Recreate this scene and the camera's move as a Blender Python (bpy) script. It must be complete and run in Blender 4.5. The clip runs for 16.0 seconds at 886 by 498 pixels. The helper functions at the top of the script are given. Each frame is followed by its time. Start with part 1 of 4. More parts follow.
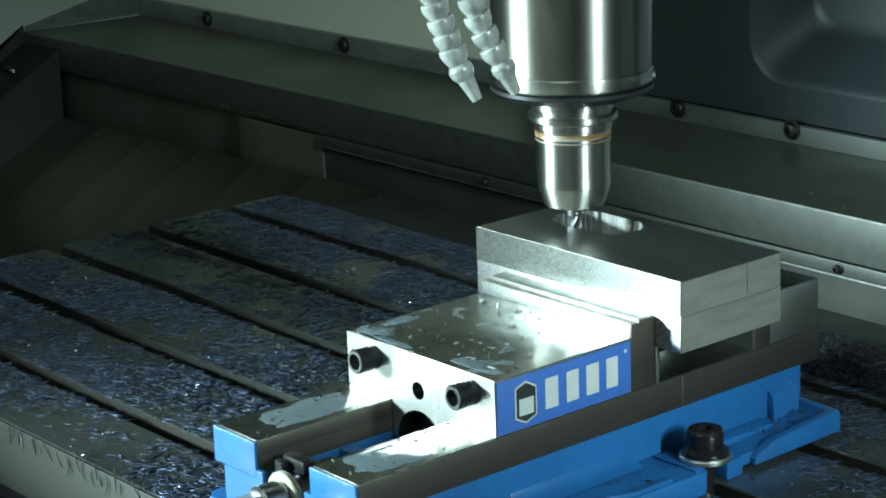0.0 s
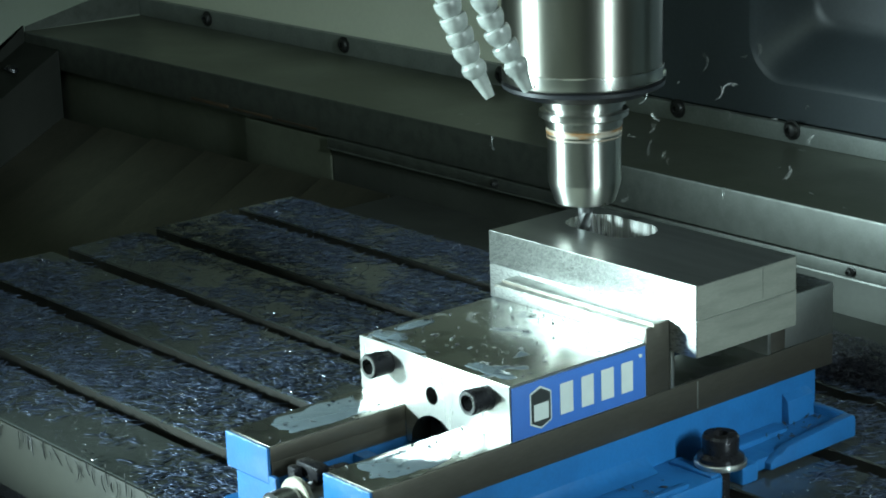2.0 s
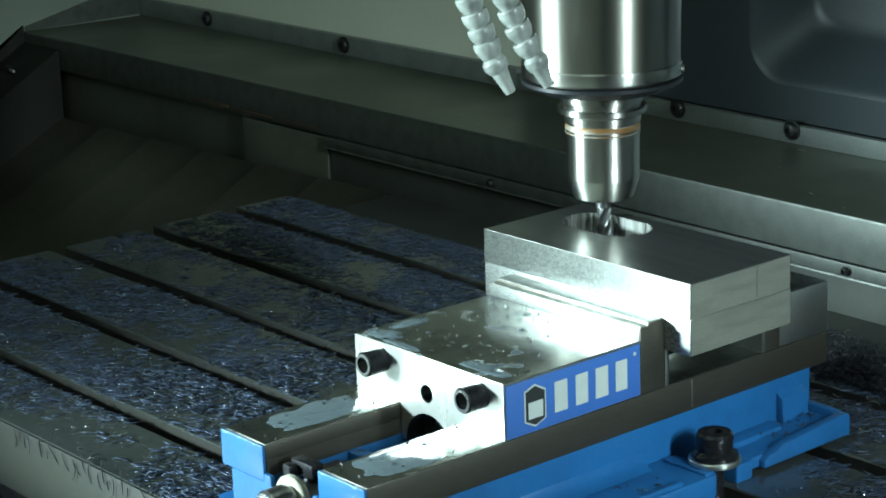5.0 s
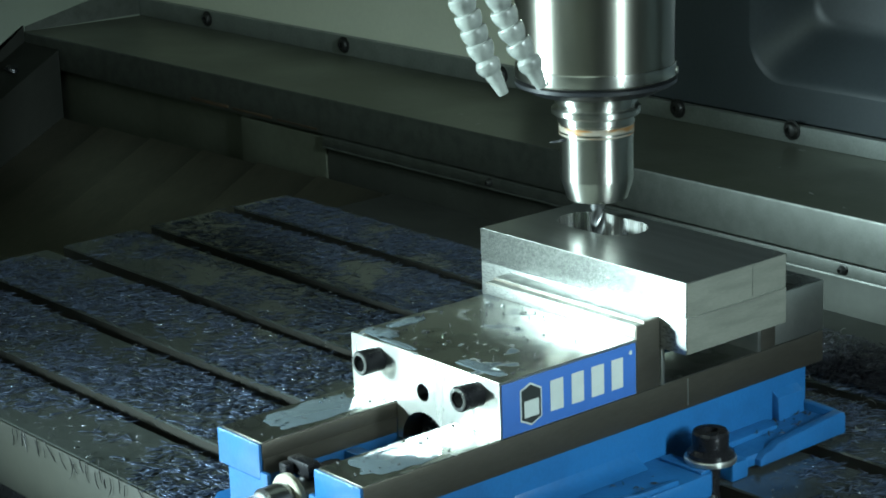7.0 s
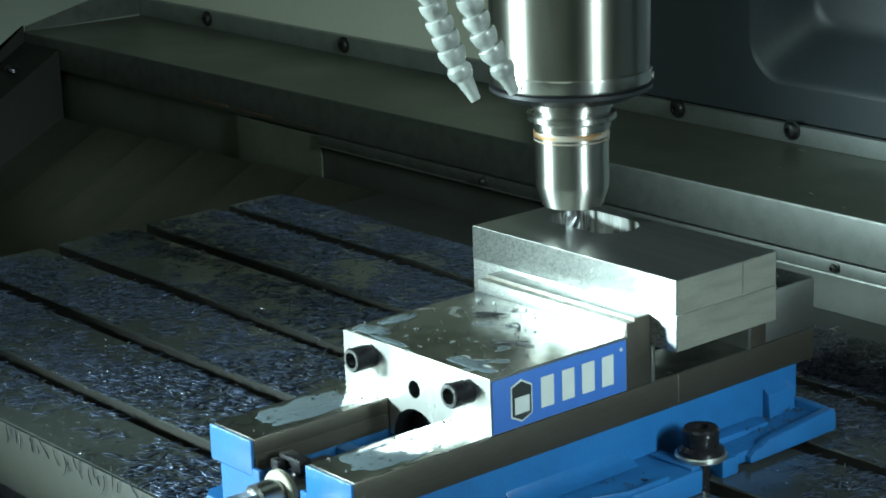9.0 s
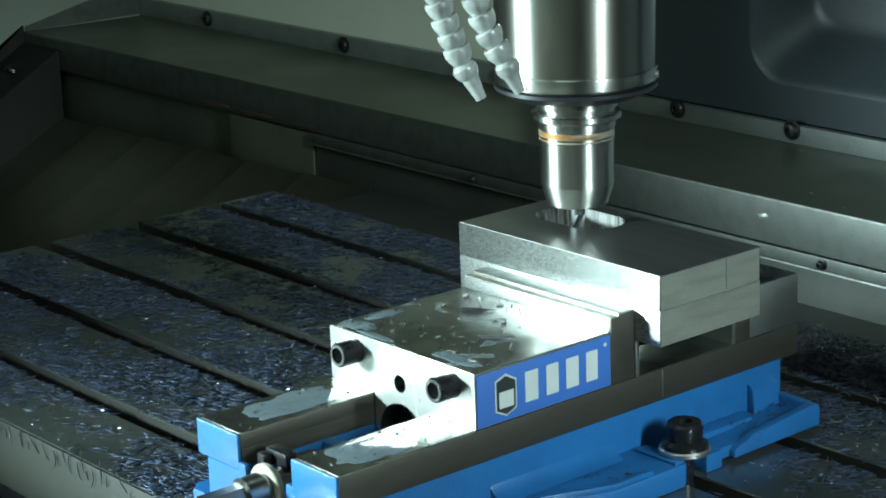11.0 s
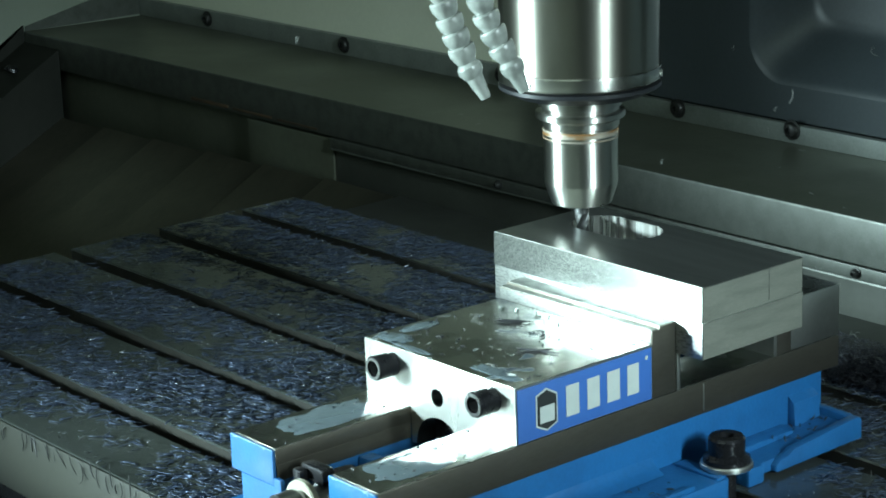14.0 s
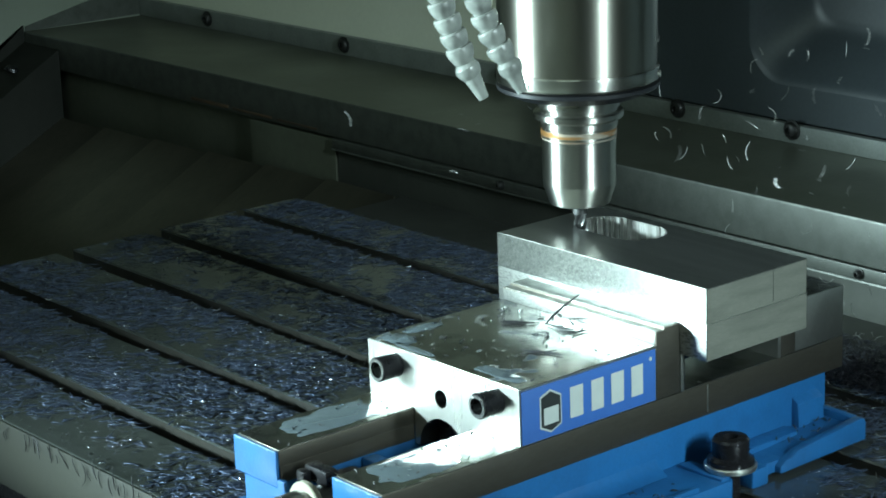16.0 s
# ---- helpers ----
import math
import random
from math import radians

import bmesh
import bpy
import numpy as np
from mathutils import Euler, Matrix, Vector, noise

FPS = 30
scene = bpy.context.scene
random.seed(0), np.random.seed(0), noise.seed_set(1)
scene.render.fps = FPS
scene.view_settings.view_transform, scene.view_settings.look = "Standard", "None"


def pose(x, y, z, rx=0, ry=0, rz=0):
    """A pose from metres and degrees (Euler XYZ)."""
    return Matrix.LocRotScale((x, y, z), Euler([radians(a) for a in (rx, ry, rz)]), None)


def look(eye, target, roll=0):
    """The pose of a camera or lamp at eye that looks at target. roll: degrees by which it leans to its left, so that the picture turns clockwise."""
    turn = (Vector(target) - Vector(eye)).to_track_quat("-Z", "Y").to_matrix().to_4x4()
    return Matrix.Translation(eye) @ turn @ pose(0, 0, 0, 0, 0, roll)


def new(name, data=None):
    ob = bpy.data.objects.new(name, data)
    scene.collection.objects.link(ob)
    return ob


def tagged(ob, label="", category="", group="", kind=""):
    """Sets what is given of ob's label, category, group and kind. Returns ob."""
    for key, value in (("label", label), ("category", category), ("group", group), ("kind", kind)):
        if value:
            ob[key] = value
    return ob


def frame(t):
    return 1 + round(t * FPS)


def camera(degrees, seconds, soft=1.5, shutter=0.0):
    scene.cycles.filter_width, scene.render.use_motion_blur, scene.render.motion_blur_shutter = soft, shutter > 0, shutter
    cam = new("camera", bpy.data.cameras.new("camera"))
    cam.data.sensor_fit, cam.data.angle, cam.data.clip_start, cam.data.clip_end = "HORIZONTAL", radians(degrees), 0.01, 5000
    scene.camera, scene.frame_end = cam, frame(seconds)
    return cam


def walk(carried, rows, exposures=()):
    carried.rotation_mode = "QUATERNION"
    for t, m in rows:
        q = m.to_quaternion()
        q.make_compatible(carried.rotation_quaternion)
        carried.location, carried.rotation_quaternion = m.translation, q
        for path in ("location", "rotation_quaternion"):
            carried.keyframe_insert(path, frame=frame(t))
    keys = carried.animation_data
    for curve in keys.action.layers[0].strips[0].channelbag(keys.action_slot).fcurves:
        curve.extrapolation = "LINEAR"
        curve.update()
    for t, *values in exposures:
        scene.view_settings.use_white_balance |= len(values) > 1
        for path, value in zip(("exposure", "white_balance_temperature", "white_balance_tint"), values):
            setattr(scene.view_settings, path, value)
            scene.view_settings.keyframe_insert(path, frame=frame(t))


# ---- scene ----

# camera: stands still on a tripod in front of the machine's open door
cam = camera(23.354, 16.0, soft=1.8, shutter=0.06)
EYE = Vector((1.0466, -0.8465, 0.5674))
YAW, PITCH = radians(50.2146), radians(-15.8258)
WAY = Vector((-math.sin(YAW) * math.cos(PITCH), math.cos(YAW) * math.cos(PITCH), math.sin(PITCH)))
VIEW = look(EYE, EYE + WAY, -1.998)
walk(cam, [(0.0, VIEW), (16.0, VIEW)], [(0.0, 0.0), (9.0, 0.01), (11.5, 0.02), (13.0, 0.05), (13.6, 0.09), (14.2, 0.03), (15.0, -0.04), (16.0, -0.06)])

# ---- light ----
world = bpy.data.worlds.new("world")
world.use_nodes = True
world.node_tree.nodes["Background"].inputs[0].default_value = (0.6, 0.75, 0.8, 1)
world.node_tree.nodes["Background"].inputs[1].default_value = 0.02
scene.world = world


def area_lamp(name, eye, target, width, height, watts, colour, spread=180):
    data = bpy.data.lights.new(name, "AREA")
    data.shape, data.size, data.size_y = "RECTANGLE", width, height
    data.energy, data.color, data.spread = watts, colour, radians(spread)
    ob = new(name, data)
    ob.matrix_world = look(eye, target)
    return ob


area_lamp("work_light_front", (-0.88, -1.17, 0.42), (0.29, 0.33, 0.172), 0.28, 0.13, 11.8, (0.71, 0.97, 1.0), 46)
area_lamp("work_light_side", (1.75, 0.0, 0.80), (-0.05, 0.15, 0.15), 0.09, 0.50, 2.6, (0.73, 0.97, 1.0), 36)
# soft fill added under the ceiling to lift the dark parts
area_lamp("fill_light", (0.3, -1.36, 1.50), (-0.1, 0.2, 0.0), 2.2, 0.7, 8.9, (0.74, 1.0, 0.90))


# ---- materials ----
def material(name, colour, rough=0.5, metal=0.0, second=None, scale=30.0, fine=400.0, bump=0.1, spread=0.25, mix=0.5, stretch=(1, 1, 1),
             coat=0.0, aniso=0.0, turned=False, per_object=0.0, per_island=0.0, edge=(0.42, 0.62)):
    m = bpy.data.materials.new(name)
    m.use_nodes = True
    nt = m.node_tree
    b = nt.nodes["Principled BSDF"]
    n = nt.nodes.new
    tc = n("ShaderNodeTexCoord")
    mp = n("ShaderNodeMapping")
    mp.inputs["Scale"].default_value = stretch
    nt.links.new(tc.outputs["Object"], mp.inputs[0])
    big, small = n("ShaderNodeTexNoise"), n("ShaderNodeTexNoise")
    for tex, s, d in ((big, scale, 5), (small, fine, 3)):
        nt.links.new(mp.outputs[0], tex.inputs["Vector"])
        tex.inputs["Scale"].default_value = s
        tex.inputs["Detail"].default_value = d
    ramp = n("ShaderNodeMapRange")
    ramp.inputs["From Min"].default_value, ramp.inputs["From Max"].default_value = edge
    nt.links.new(big.outputs["Fac"], ramp.inputs["Value"])
    cm = n("ShaderNodeMix")
    cm.data_type = "RGBA"
    cm.inputs[6].default_value = (*colour, 1)
    cm.inputs[7].default_value = (*(second or [c * 0.7 for c in colour]), 1)
    fac = n("ShaderNodeMath")
    fac.operation = "MULTIPLY"
    fac.inputs[1].default_value = mix
    nt.links.new(ramp.outputs[0], fac.inputs[0])
    nt.links.new(fac.outputs[0], cm.inputs[0])
    hsv = n("ShaderNodeHueSaturation")
    nt.links.new(cm.outputs[2], hsv.inputs["Color"])
    val = n("ShaderNodeMapRange")
    val.inputs["To Min"].default_value, val.inputs["To Max"].default_value = 1 - spread, 1 + spread
    nt.links.new(small.outputs["Fac"], val.inputs["Value"])
    last = val.outputs[0]
    if per_object or per_island:
        info = n("ShaderNodeObjectInfo") if per_object else n("ShaderNodeNewGeometry")
        rr = n("ShaderNodeMapRange")
        amount = per_object or per_island
        rr.inputs["To Min"].default_value, rr.inputs["To Max"].default_value = 1 - amount, 1 + amount
        nt.links.new(info.outputs["Random" if per_object else "Random Per Island"], rr.inputs["Value"])
        mu = n("ShaderNodeMath")
        mu.operation = "MULTIPLY"
        nt.links.new(last, mu.inputs[0])
        nt.links.new(rr.outputs[0], mu.inputs[1])
        last = mu.outputs[0]
    nt.links.new(last, hsv.inputs["Value"])
    nt.links.new(hsv.outputs[0], b.inputs["Base Color"])
    rg = n("ShaderNodeMapRange")
    rg.inputs["To Min"].default_value, rg.inputs["To Max"].default_value = max(0.04, rough * 0.75), min(1, rough * 1.25)
    nt.links.new(big.outputs["Fac"], rg.inputs["Value"])
    nt.links.new(rg.outputs[0], b.inputs["Roughness"])
    b.inputs["Metallic"].default_value = metal
    b.inputs["Coat Weight"].default_value = coat
    b.inputs["Coat Roughness"].default_value = 0.12
    b.inputs["Anisotropic"].default_value = aniso
    if turned:
        tangent = n("ShaderNodeTangent")
        tangent.direction_type, tangent.axis = "RADIAL", "Z"
        nt.links.new(tangent.outputs[0], b.inputs["Tangent"])
        b.inputs["Anisotropic Rotation"].default_value = 0.25
    if bump:
        bp = n("ShaderNodeBump")
        bp.inputs["Strength"].default_value = bump
        bp.inputs["Distance"].default_value = 0.0006
        nt.links.new(small.outputs["Fac"], bp.inputs["Height"])
        nt.links.new(bp.outputs[0], b.inputs["Normal"])
    return m


GROUND_STEEL = material("ground_steel", (0.60, 0.61, 0.58), 0.34, 1.0, (0.42, 0.43, 0.40), 45, 900, 0.08, 0.10, 0.5)
OILY_STEEL = material("oily_steel", (0.50, 0.51, 0.48), 0.24, 1.0, (0.30, 0.31, 0.28), 38, 700, 0.05, 0.10, 0.8, edge=(0.46, 0.54))
SAWN_STEEL = material("sawn_steel", (0.27, 0.282, 0.266), 0.24, 1.0, (0.085, 0.090, 0.084), 560, 1700, 0.03, 0.35, 0.95, stretch=(1, 1, 1.8), aniso=0.75, edge=(0.42, 0.64))
SAWN_LIGHT = material("sawn_steel_light", (0.43, 0.443, 0.42), 0.35, 1.0, (0.19, 0.198, 0.187), 480, 1700, 0.04, 0.30, 0.9, stretch=(0.7, 1, 1.8), aniso=0.6, edge=(0.46, 0.66))
# less metallic skin, added so the plates' right ends come out lighter
SAWN_END = material("sawn_end", (0.235, 0.24, 0.205), 0.42, 0.6, (0.165, 0.17, 0.145), 70, 1200, 0.2, 0.2, 0.8, stretch=(1, 0.2, 1.4))
MILLED_TOP = material("milled_top", (0.50, 0.51, 0.49), 0.27, 1.0, (0.40, 0.41, 0.39), 70, 900, 0.05, 0.10, 0.8, stretch=(0.10, 1.0, 1.0))
# brownish steel; the sides' lack of light is put into its dark colour
DIMMED_WAY_STEEL = material("dimmed_way_steel", (0.15, 0.138, 0.115), 0.36, 0.9, (0.10, 0.092, 0.077), 40, 600, 0.10, 0.12, 0.6, stretch=(1, 0.25, 1))
DARK_STEEL = material("dark_steel", (0.020, 0.020, 0.023), 0.28, 0.6, (0.012, 0.012, 0.013), 120, 900, 0.10, 0.2, 0.5)
SCREW_STEEL = material("screw_steel", (0.02, 0.021, 0.02), 0.42, 0.3, (0.03, 0.03, 0.03), 120, 900, 0.10, 0.2, 0.5)
CHROME = material("chrome", (0.46, 0.46, 0.42), 0.27, 1.0, (0.52, 0.52, 0.48), 5, 300, 0.0, 0.04, 0.5, aniso=0.85, turned=True)
NOSE_STEEL = material("nose_steel", (0.31, 0.303, 0.262), 0.30, 1.0, (0.28, 0.273, 0.236), 9, 300, 0.0, 0.05, 0.6, stretch=(1, 1, 0.3), aniso=0.85, turned=True)
MILL_STEEL = material("mill_steel", (0.20, 0.205, 0.205), 0.30, 1.0, (0.2, 0.2, 0.2), 60, 600, 0.0, 0.05, 0.5)
CARBIDE = material("carbide", (0.085, 0.088, 0.088), 0.50, 1.0, (0.06, 0.06, 0.06), 60, 600, 0.0, 0.05, 0.5)
# upright light and dark streaks: reflections off the scallops, put into the colour
POCKET_STEEL = material("pocket_steel", (0.72, 0.73, 0.70), 0.28, 1.0, (0.30, 0.30, 0.28), 420, 900, 0.0, 0.1, 0.9, stretch=(1, 1, 0.03), edge=(0.40, 0.60))
AMBER = material("amber_band", (0.25, 0.125, 0.04), 0.36, 0.7, (0.32, 0.29, 0.24), 130, 600, 0.05, 0.15, 0.95, stretch=(0.25, 0.25, 1.6), edge=(0.44, 0.54))
BLUE_PAINT = material("blue_paint", (0.010, 0.084, 0.228), 0.34, 0.0, (0.008, 0.064, 0.180), 40, 350, 0.26, 0.12, 0.6, coat=0.22)
CHIPPED = material("chipped_paint", (0.22, 0.34, 0.42), 0.4, 0.2, (0.10, 0.20, 0.30), 300, 900, 0.2, 0.2, 0.8)
LABEL_BLUE = material("label_blue", (0.029, 0.094, 0.300), 0.42, 0.0, (0.025, 0.082, 0.265), 60, 500, 0.02, 0.05, 0.5)
LABEL_WHITE = material("label_white", (0.34, 0.37, 0.355), 0.5, 0.0, (0.30, 0.33, 0.315), 90, 700, 0.02, 0.05, 0.5)
LABEL_BLACK = material("label_black", (0.015, 0.018, 0.018), 0.45, 0.0, None, 90, 700, 0.02, 0.05, 0.5)
CAST_IRON = material("cast_iron_table", (0.058, 0.066, 0.062), 0.24, 0.40, (0.034, 0.040, 0.037), 12, 170, 0.40, 0.25, 0.8, coat=0.5)
DIMMED_EDGE = material("dimmed_edge", (0.016, 0.017, 0.013), 0.50, 0.10, (0.009, 0.010, 0.008), 14, 300, 0.12, 0.2, 0.8)
SLOT_IRON = material("dark_slot_iron", (0.022, 0.021, 0.017), 0.45, 0.1, (0.012, 0.012, 0.010), 30, 260, 0.3, 0.25, 0.8)
CHIP_STEEL = material("chip_steel", (0.062, 0.084, 0.136), 0.40, 0.66, (0.032, 0.042, 0.064), 60, 900, 0.0, 0.2, 0.6, per_island=0.5)
CHIP_GLINT = material("chip_glint", (0.48, 0.51, 0.56), 0.20, 1.0, (0.25, 0.27, 0.32), 60, 900, 0.0, 0.2, 0.6, per_island=0.5)
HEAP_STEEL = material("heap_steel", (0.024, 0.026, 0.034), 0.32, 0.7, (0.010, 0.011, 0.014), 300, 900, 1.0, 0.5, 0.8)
CHIP_DARK = material("chip_dark", (0.014, 0.015, 0.018), 0.50, 0.1, (0.008, 0.009, 0.011), 60, 900, 0.0, 0.2, 0.6, per_object=0.4)
CHIP_BRIGHT = material("chip_bright", (0.31, 0.32, 0.31), 0.38, 0.6, (0.26, 0.26, 0.26), 60, 900, 0.0, 0.2, 0.6, per_object=0.3)
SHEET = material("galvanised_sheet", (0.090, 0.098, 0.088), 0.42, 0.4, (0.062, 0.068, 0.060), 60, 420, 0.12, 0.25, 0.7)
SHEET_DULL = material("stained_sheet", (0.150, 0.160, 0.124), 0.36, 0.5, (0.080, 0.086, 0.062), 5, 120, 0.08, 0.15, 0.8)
COVER_STEEL = material("way_cover_steel", (0.205, 0.195, 0.148), 0.34, 0.85, (0.105, 0.102, 0.080), 6, 150, 0.06, 0.15, 0.8, stretch=(1, 0.4, 1))
FLANGE_SHEET = material("flange_sheet", (0.25, 0.273, 0.258), 0.42, 0.4, (0.19, 0.208, 0.196), 30, 300, 0.10, 0.2, 0.6)
# near-black: the shade of the left corner is put into the guard's colour
SHADED_GUARD = material("shaded_guard", (0.017, 0.018, 0.015), 0.6, 0.1, (0.010, 0.011, 0.009), 6, 120, 0.1, 0.15, 0.7)
# greyer steel: tones down the jaw plate's over-bright top by colour
MUTED_STEEL = material("muted_steel", (0.30, 0.31, 0.29), 0.40, 1.0, (0.18, 0.185, 0.17), 90, 900, 0.2, 0.2, 0.8)
# darker than the lip: the lip's shade on the tray is in the colour
SHADED_TRAY = material("shaded_tray", (0.058, 0.062, 0.055), 0.6, 0.0, (0.040, 0.043, 0.038), 9, 160, 0.1, 0.15, 0.7)
# wall enamel toned down: the side wall's dimness is put into the colour
DIM_ENAMEL = material("dim_enamel", (0.20, 0.225, 0.185), 0.5, 0.0, (0.16, 0.18, 0.15), 3, 200, 0.05, 0.05, 0.6)
RUST = material("rust_stain", (0.055, 0.038, 0.022), 0.6, 0.1, (0.085, 0.050, 0.026), 40, 300, 0.2, 0.25, 0.8)
WHITE_WALL = material("white_enamel", (0.80, 0.82, 0.68), 0.42, 0.0, (0.72, 0.75, 0.62), 3, 200, 0.05, 0.05, 0.6)
DARK_WALL = material("dark_enamel", (0.10, 0.11, 0.11), 0.5, 0.0, (0.07, 0.08, 0.08), 3, 200, 0.05, 0.1, 0.6)
BLACK_PLASTIC = material("black_moulding", (0.052, 0.063, 0.071), 0.36, 0.0, (0.040, 0.049, 0.055), 8, 260, 0.05, 0.15, 0.6)
BLACK_RUBBER = material("black_ring", (0.012, 0.013, 0.015), 0.35, 0.3, None, 60, 500, 0.05, 0.1, 0.5)
HOSE_PLASTIC = material("hose_plastic", (0.18, 0.192, 0.177), 0.30, 0.0, (0.075, 0.081, 0.075), 90, 600, 0.15, 0.1, 0.7, edge=(0.40, 0.66))
BRASS_WHITE = material("collar_metal", (0.27, 0.26, 0.21), 0.45, 0.3, (0.36, 0.34, 0.27), 70, 600, 0.05, 0.1, 0.5)
# the bluish sheen of the coolant film is put into this colour
COOLANT = material("milky_coolant", (0.085, 0.11, 0.125), 0.12, 0.0, (0.07, 0.09, 0.10), 60, 300, 0.04, 0.10, 0.6, coat=0.6)
WATER = material("clear_coolant", (0.85, 0.92, 0.95), 0.05, 0.0, None, 60, 300, 0.0, 0.0, 0.0)
WATER.node_tree.nodes["Principled BSDF"].inputs["Transmission Weight"].default_value = 1.0
WATER.node_tree.nodes["Principled BSDF"].inputs["IOR"].default_value = 1.33
# specular cut as well, so guard, panel and tray stay dim
for dull, level in ((SHADED_GUARD, 0.15), (BLACK_PLASTIC, 0.42), (SHADED_TRAY, 0.15)):
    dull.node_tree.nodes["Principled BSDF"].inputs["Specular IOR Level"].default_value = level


def add_tool_marks(m, centre, scale):
    """Faint loops left by the face mill, as a change of gloss."""
    nt = m.node_tree
    b = nt.nodes["Principled BSDF"]
    tc, mp, wave = (nt.nodes.new(k) for k in ("ShaderNodeTexCoord", "ShaderNodeMapping", "ShaderNodeTexWave"))
    mp.inputs["Scale"].default_value = (0.42, 1.0, 1.0)      # long rounded loops
    mp.inputs["Location"].default_value = (-centre[0] * 0.42, -centre[1], -centre[2])
    wave.wave_type, wave.rings_direction = "RINGS", "Z"
    wave.inputs["Scale"].default_value, wave.inputs["Distortion"].default_value = scale, 2.5
    wave.inputs["Detail"].default_value, wave.inputs["Detail Scale"].default_value = 3.0, 1.5
    nt.links.new(tc.outputs["Object"], mp.inputs[0])
    nt.links.new(mp.outputs[0], wave.inputs["Vector"])
    gloss, faint, add = (nt.nodes.new(k) for k in ("ShaderNodeMapRange", "ShaderNodeTexNoise", "ShaderNodeMath"))
    faint.inputs["Scale"].default_value = 22.0
    nt.links.new(tc.outputs["Object"], faint.inputs["Vector"])
    add.operation = "MULTIPLY"
    nt.links.new(wave.outputs["Fac"], add.inputs[0])
    nt.links.new(faint.outputs["Fac"], add.inputs[1])
    gloss.inputs["To Min"].default_value, gloss.inputs["To Max"].default_value = 0.278, 0.290
    nt.links.new(add.outputs[0], gloss.inputs["Value"])
    nt.links.new(gloss.outputs[0], b.inputs["Roughness"])


for sawn in (SAWN_STEEL, SAWN_LIGHT):          # scratches run level, so gloss spreads upright
    upright = sawn.node_tree.nodes.new("ShaderNodeCombineXYZ")
    upright.inputs[2].default_value = 1.0
    sawn.node_tree.links.new(upright.outputs[0], sawn.node_tree.nodes["Principled BSDF"].inputs["Tangent"])
add_tool_marks(MILLED_TOP, (0.055, 0.0, 0.0), 34)


def add_film(m, scale, stretch, edge, colour):
    """A thin milky film of coolant that has drawn together in patches."""
    nt = m.node_tree
    b = nt.nodes["Principled BSDF"]
    tc, mp, tex, ramp, mix_c, mix_m, mix_r = (nt.nodes.new(k) for k in ("ShaderNodeTexCoord", "ShaderNodeMapping", "ShaderNodeTexNoise", "ShaderNodeMapRange", "ShaderNodeMix", "ShaderNodeMix", "ShaderNodeMix"))
    mp.inputs["Scale"].default_value = stretch
    tex.inputs["Scale"].default_value, tex.inputs["Detail"].default_value, tex.inputs["Distortion"].default_value = scale, 4.0, 0.8
    ramp.inputs["From Min"].default_value, ramp.inputs["From Max"].default_value = edge
    nt.links.new(tc.outputs["Object"], mp.inputs[0])
    nt.links.new(mp.outputs[0], tex.inputs["Vector"])
    nt.links.new(tex.outputs["Fac"], ramp.inputs["Value"])
    mix_c.data_type = "RGBA"
    nt.links.new(b.inputs["Base Color"].links[0].from_socket, mix_c.inputs[6])
    mix_c.inputs[7].default_value = (*colour, 1)
    nt.links.new(b.inputs["Roughness"].links[0].from_socket, mix_r.inputs[2])
    mix_r.inputs[3].default_value = 0.10
    mix_m.inputs[2].default_value, mix_m.inputs[3].default_value = b.inputs["Metallic"].default_value, 0.0
    for node in (mix_c, mix_m, mix_r):
        nt.links.new(ramp.outputs[0], node.inputs[0])
    nt.links.new(mix_c.outputs[2], b.inputs["Base Color"])
    nt.links.new(mix_m.outputs[0], b.inputs["Metallic"])
    nt.links.new(mix_r.outputs[0], b.inputs["Roughness"])


add_film(OILY_STEEL, 42, (1.0, 0.75, 1.0), (0.57, 0.63), (0.052, 0.068, 0.078))
JAW_STEEL = material("jaw_steel", (0.60, 0.61, 0.58), 0.34, 1.0, (0.42, 0.43, 0.40), 45, 900, 0.08, 0.10, 0.5)
add_film(JAW_STEEL, 75, (1.0, 1.0, 0.30), (0.60, 0.72), (0.22, 0.23, 0.20))
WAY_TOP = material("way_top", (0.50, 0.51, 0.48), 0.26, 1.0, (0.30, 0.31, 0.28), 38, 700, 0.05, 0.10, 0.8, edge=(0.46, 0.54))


# ---- mesh tools ----
def thing(name, base, label, category, group="", kind=""):
    ob = new(name)
    ob.empty_display_size = 0.02
    ob.location = base
    bpy.context.view_layer.update()
    return tagged(ob, label, category, group, kind)


def origin(ob):
    p = Vector((0, 0, 0))
    while ob:
        p += ob.location
        ob = ob.parent
    return p


def part(name, bm, mat, parent=None, label="", smooth=30):
    """Links a bmesh, drawn in world places, as one mesh object under parent."""
    bmesh.ops.recalc_face_normals(bm, faces=bm.faces)
    if parent:
        bmesh.ops.translate(bm, verts=bm.verts, vec=-origin(parent))
    if smooth:
        for f in bm.faces:
            f.smooth = True
        for e in bm.edges:
            e.smooth = len(e.link_faces) == 2 and e.calc_face_angle(0) < radians(smooth)
    me = bpy.data.meshes.new(name)
    bm.to_mesh(me)
    bm.free()
    for m in (mat if isinstance(mat, (list, tuple)) else [mat]):
        me.materials.append(m)
    ob = new(name, me)
    if parent:
        ob.parent = parent
    return tagged(ob, label) if label else ob


def joined(*bms):
    out = bms[0]
    for b in bms[1:]:
        me = bpy.data.meshes.new("tmp")
        b.to_mesh(me)
        b.free()
        out.from_mesh(me)
        bpy.data.meshes.remove(me)
    return out


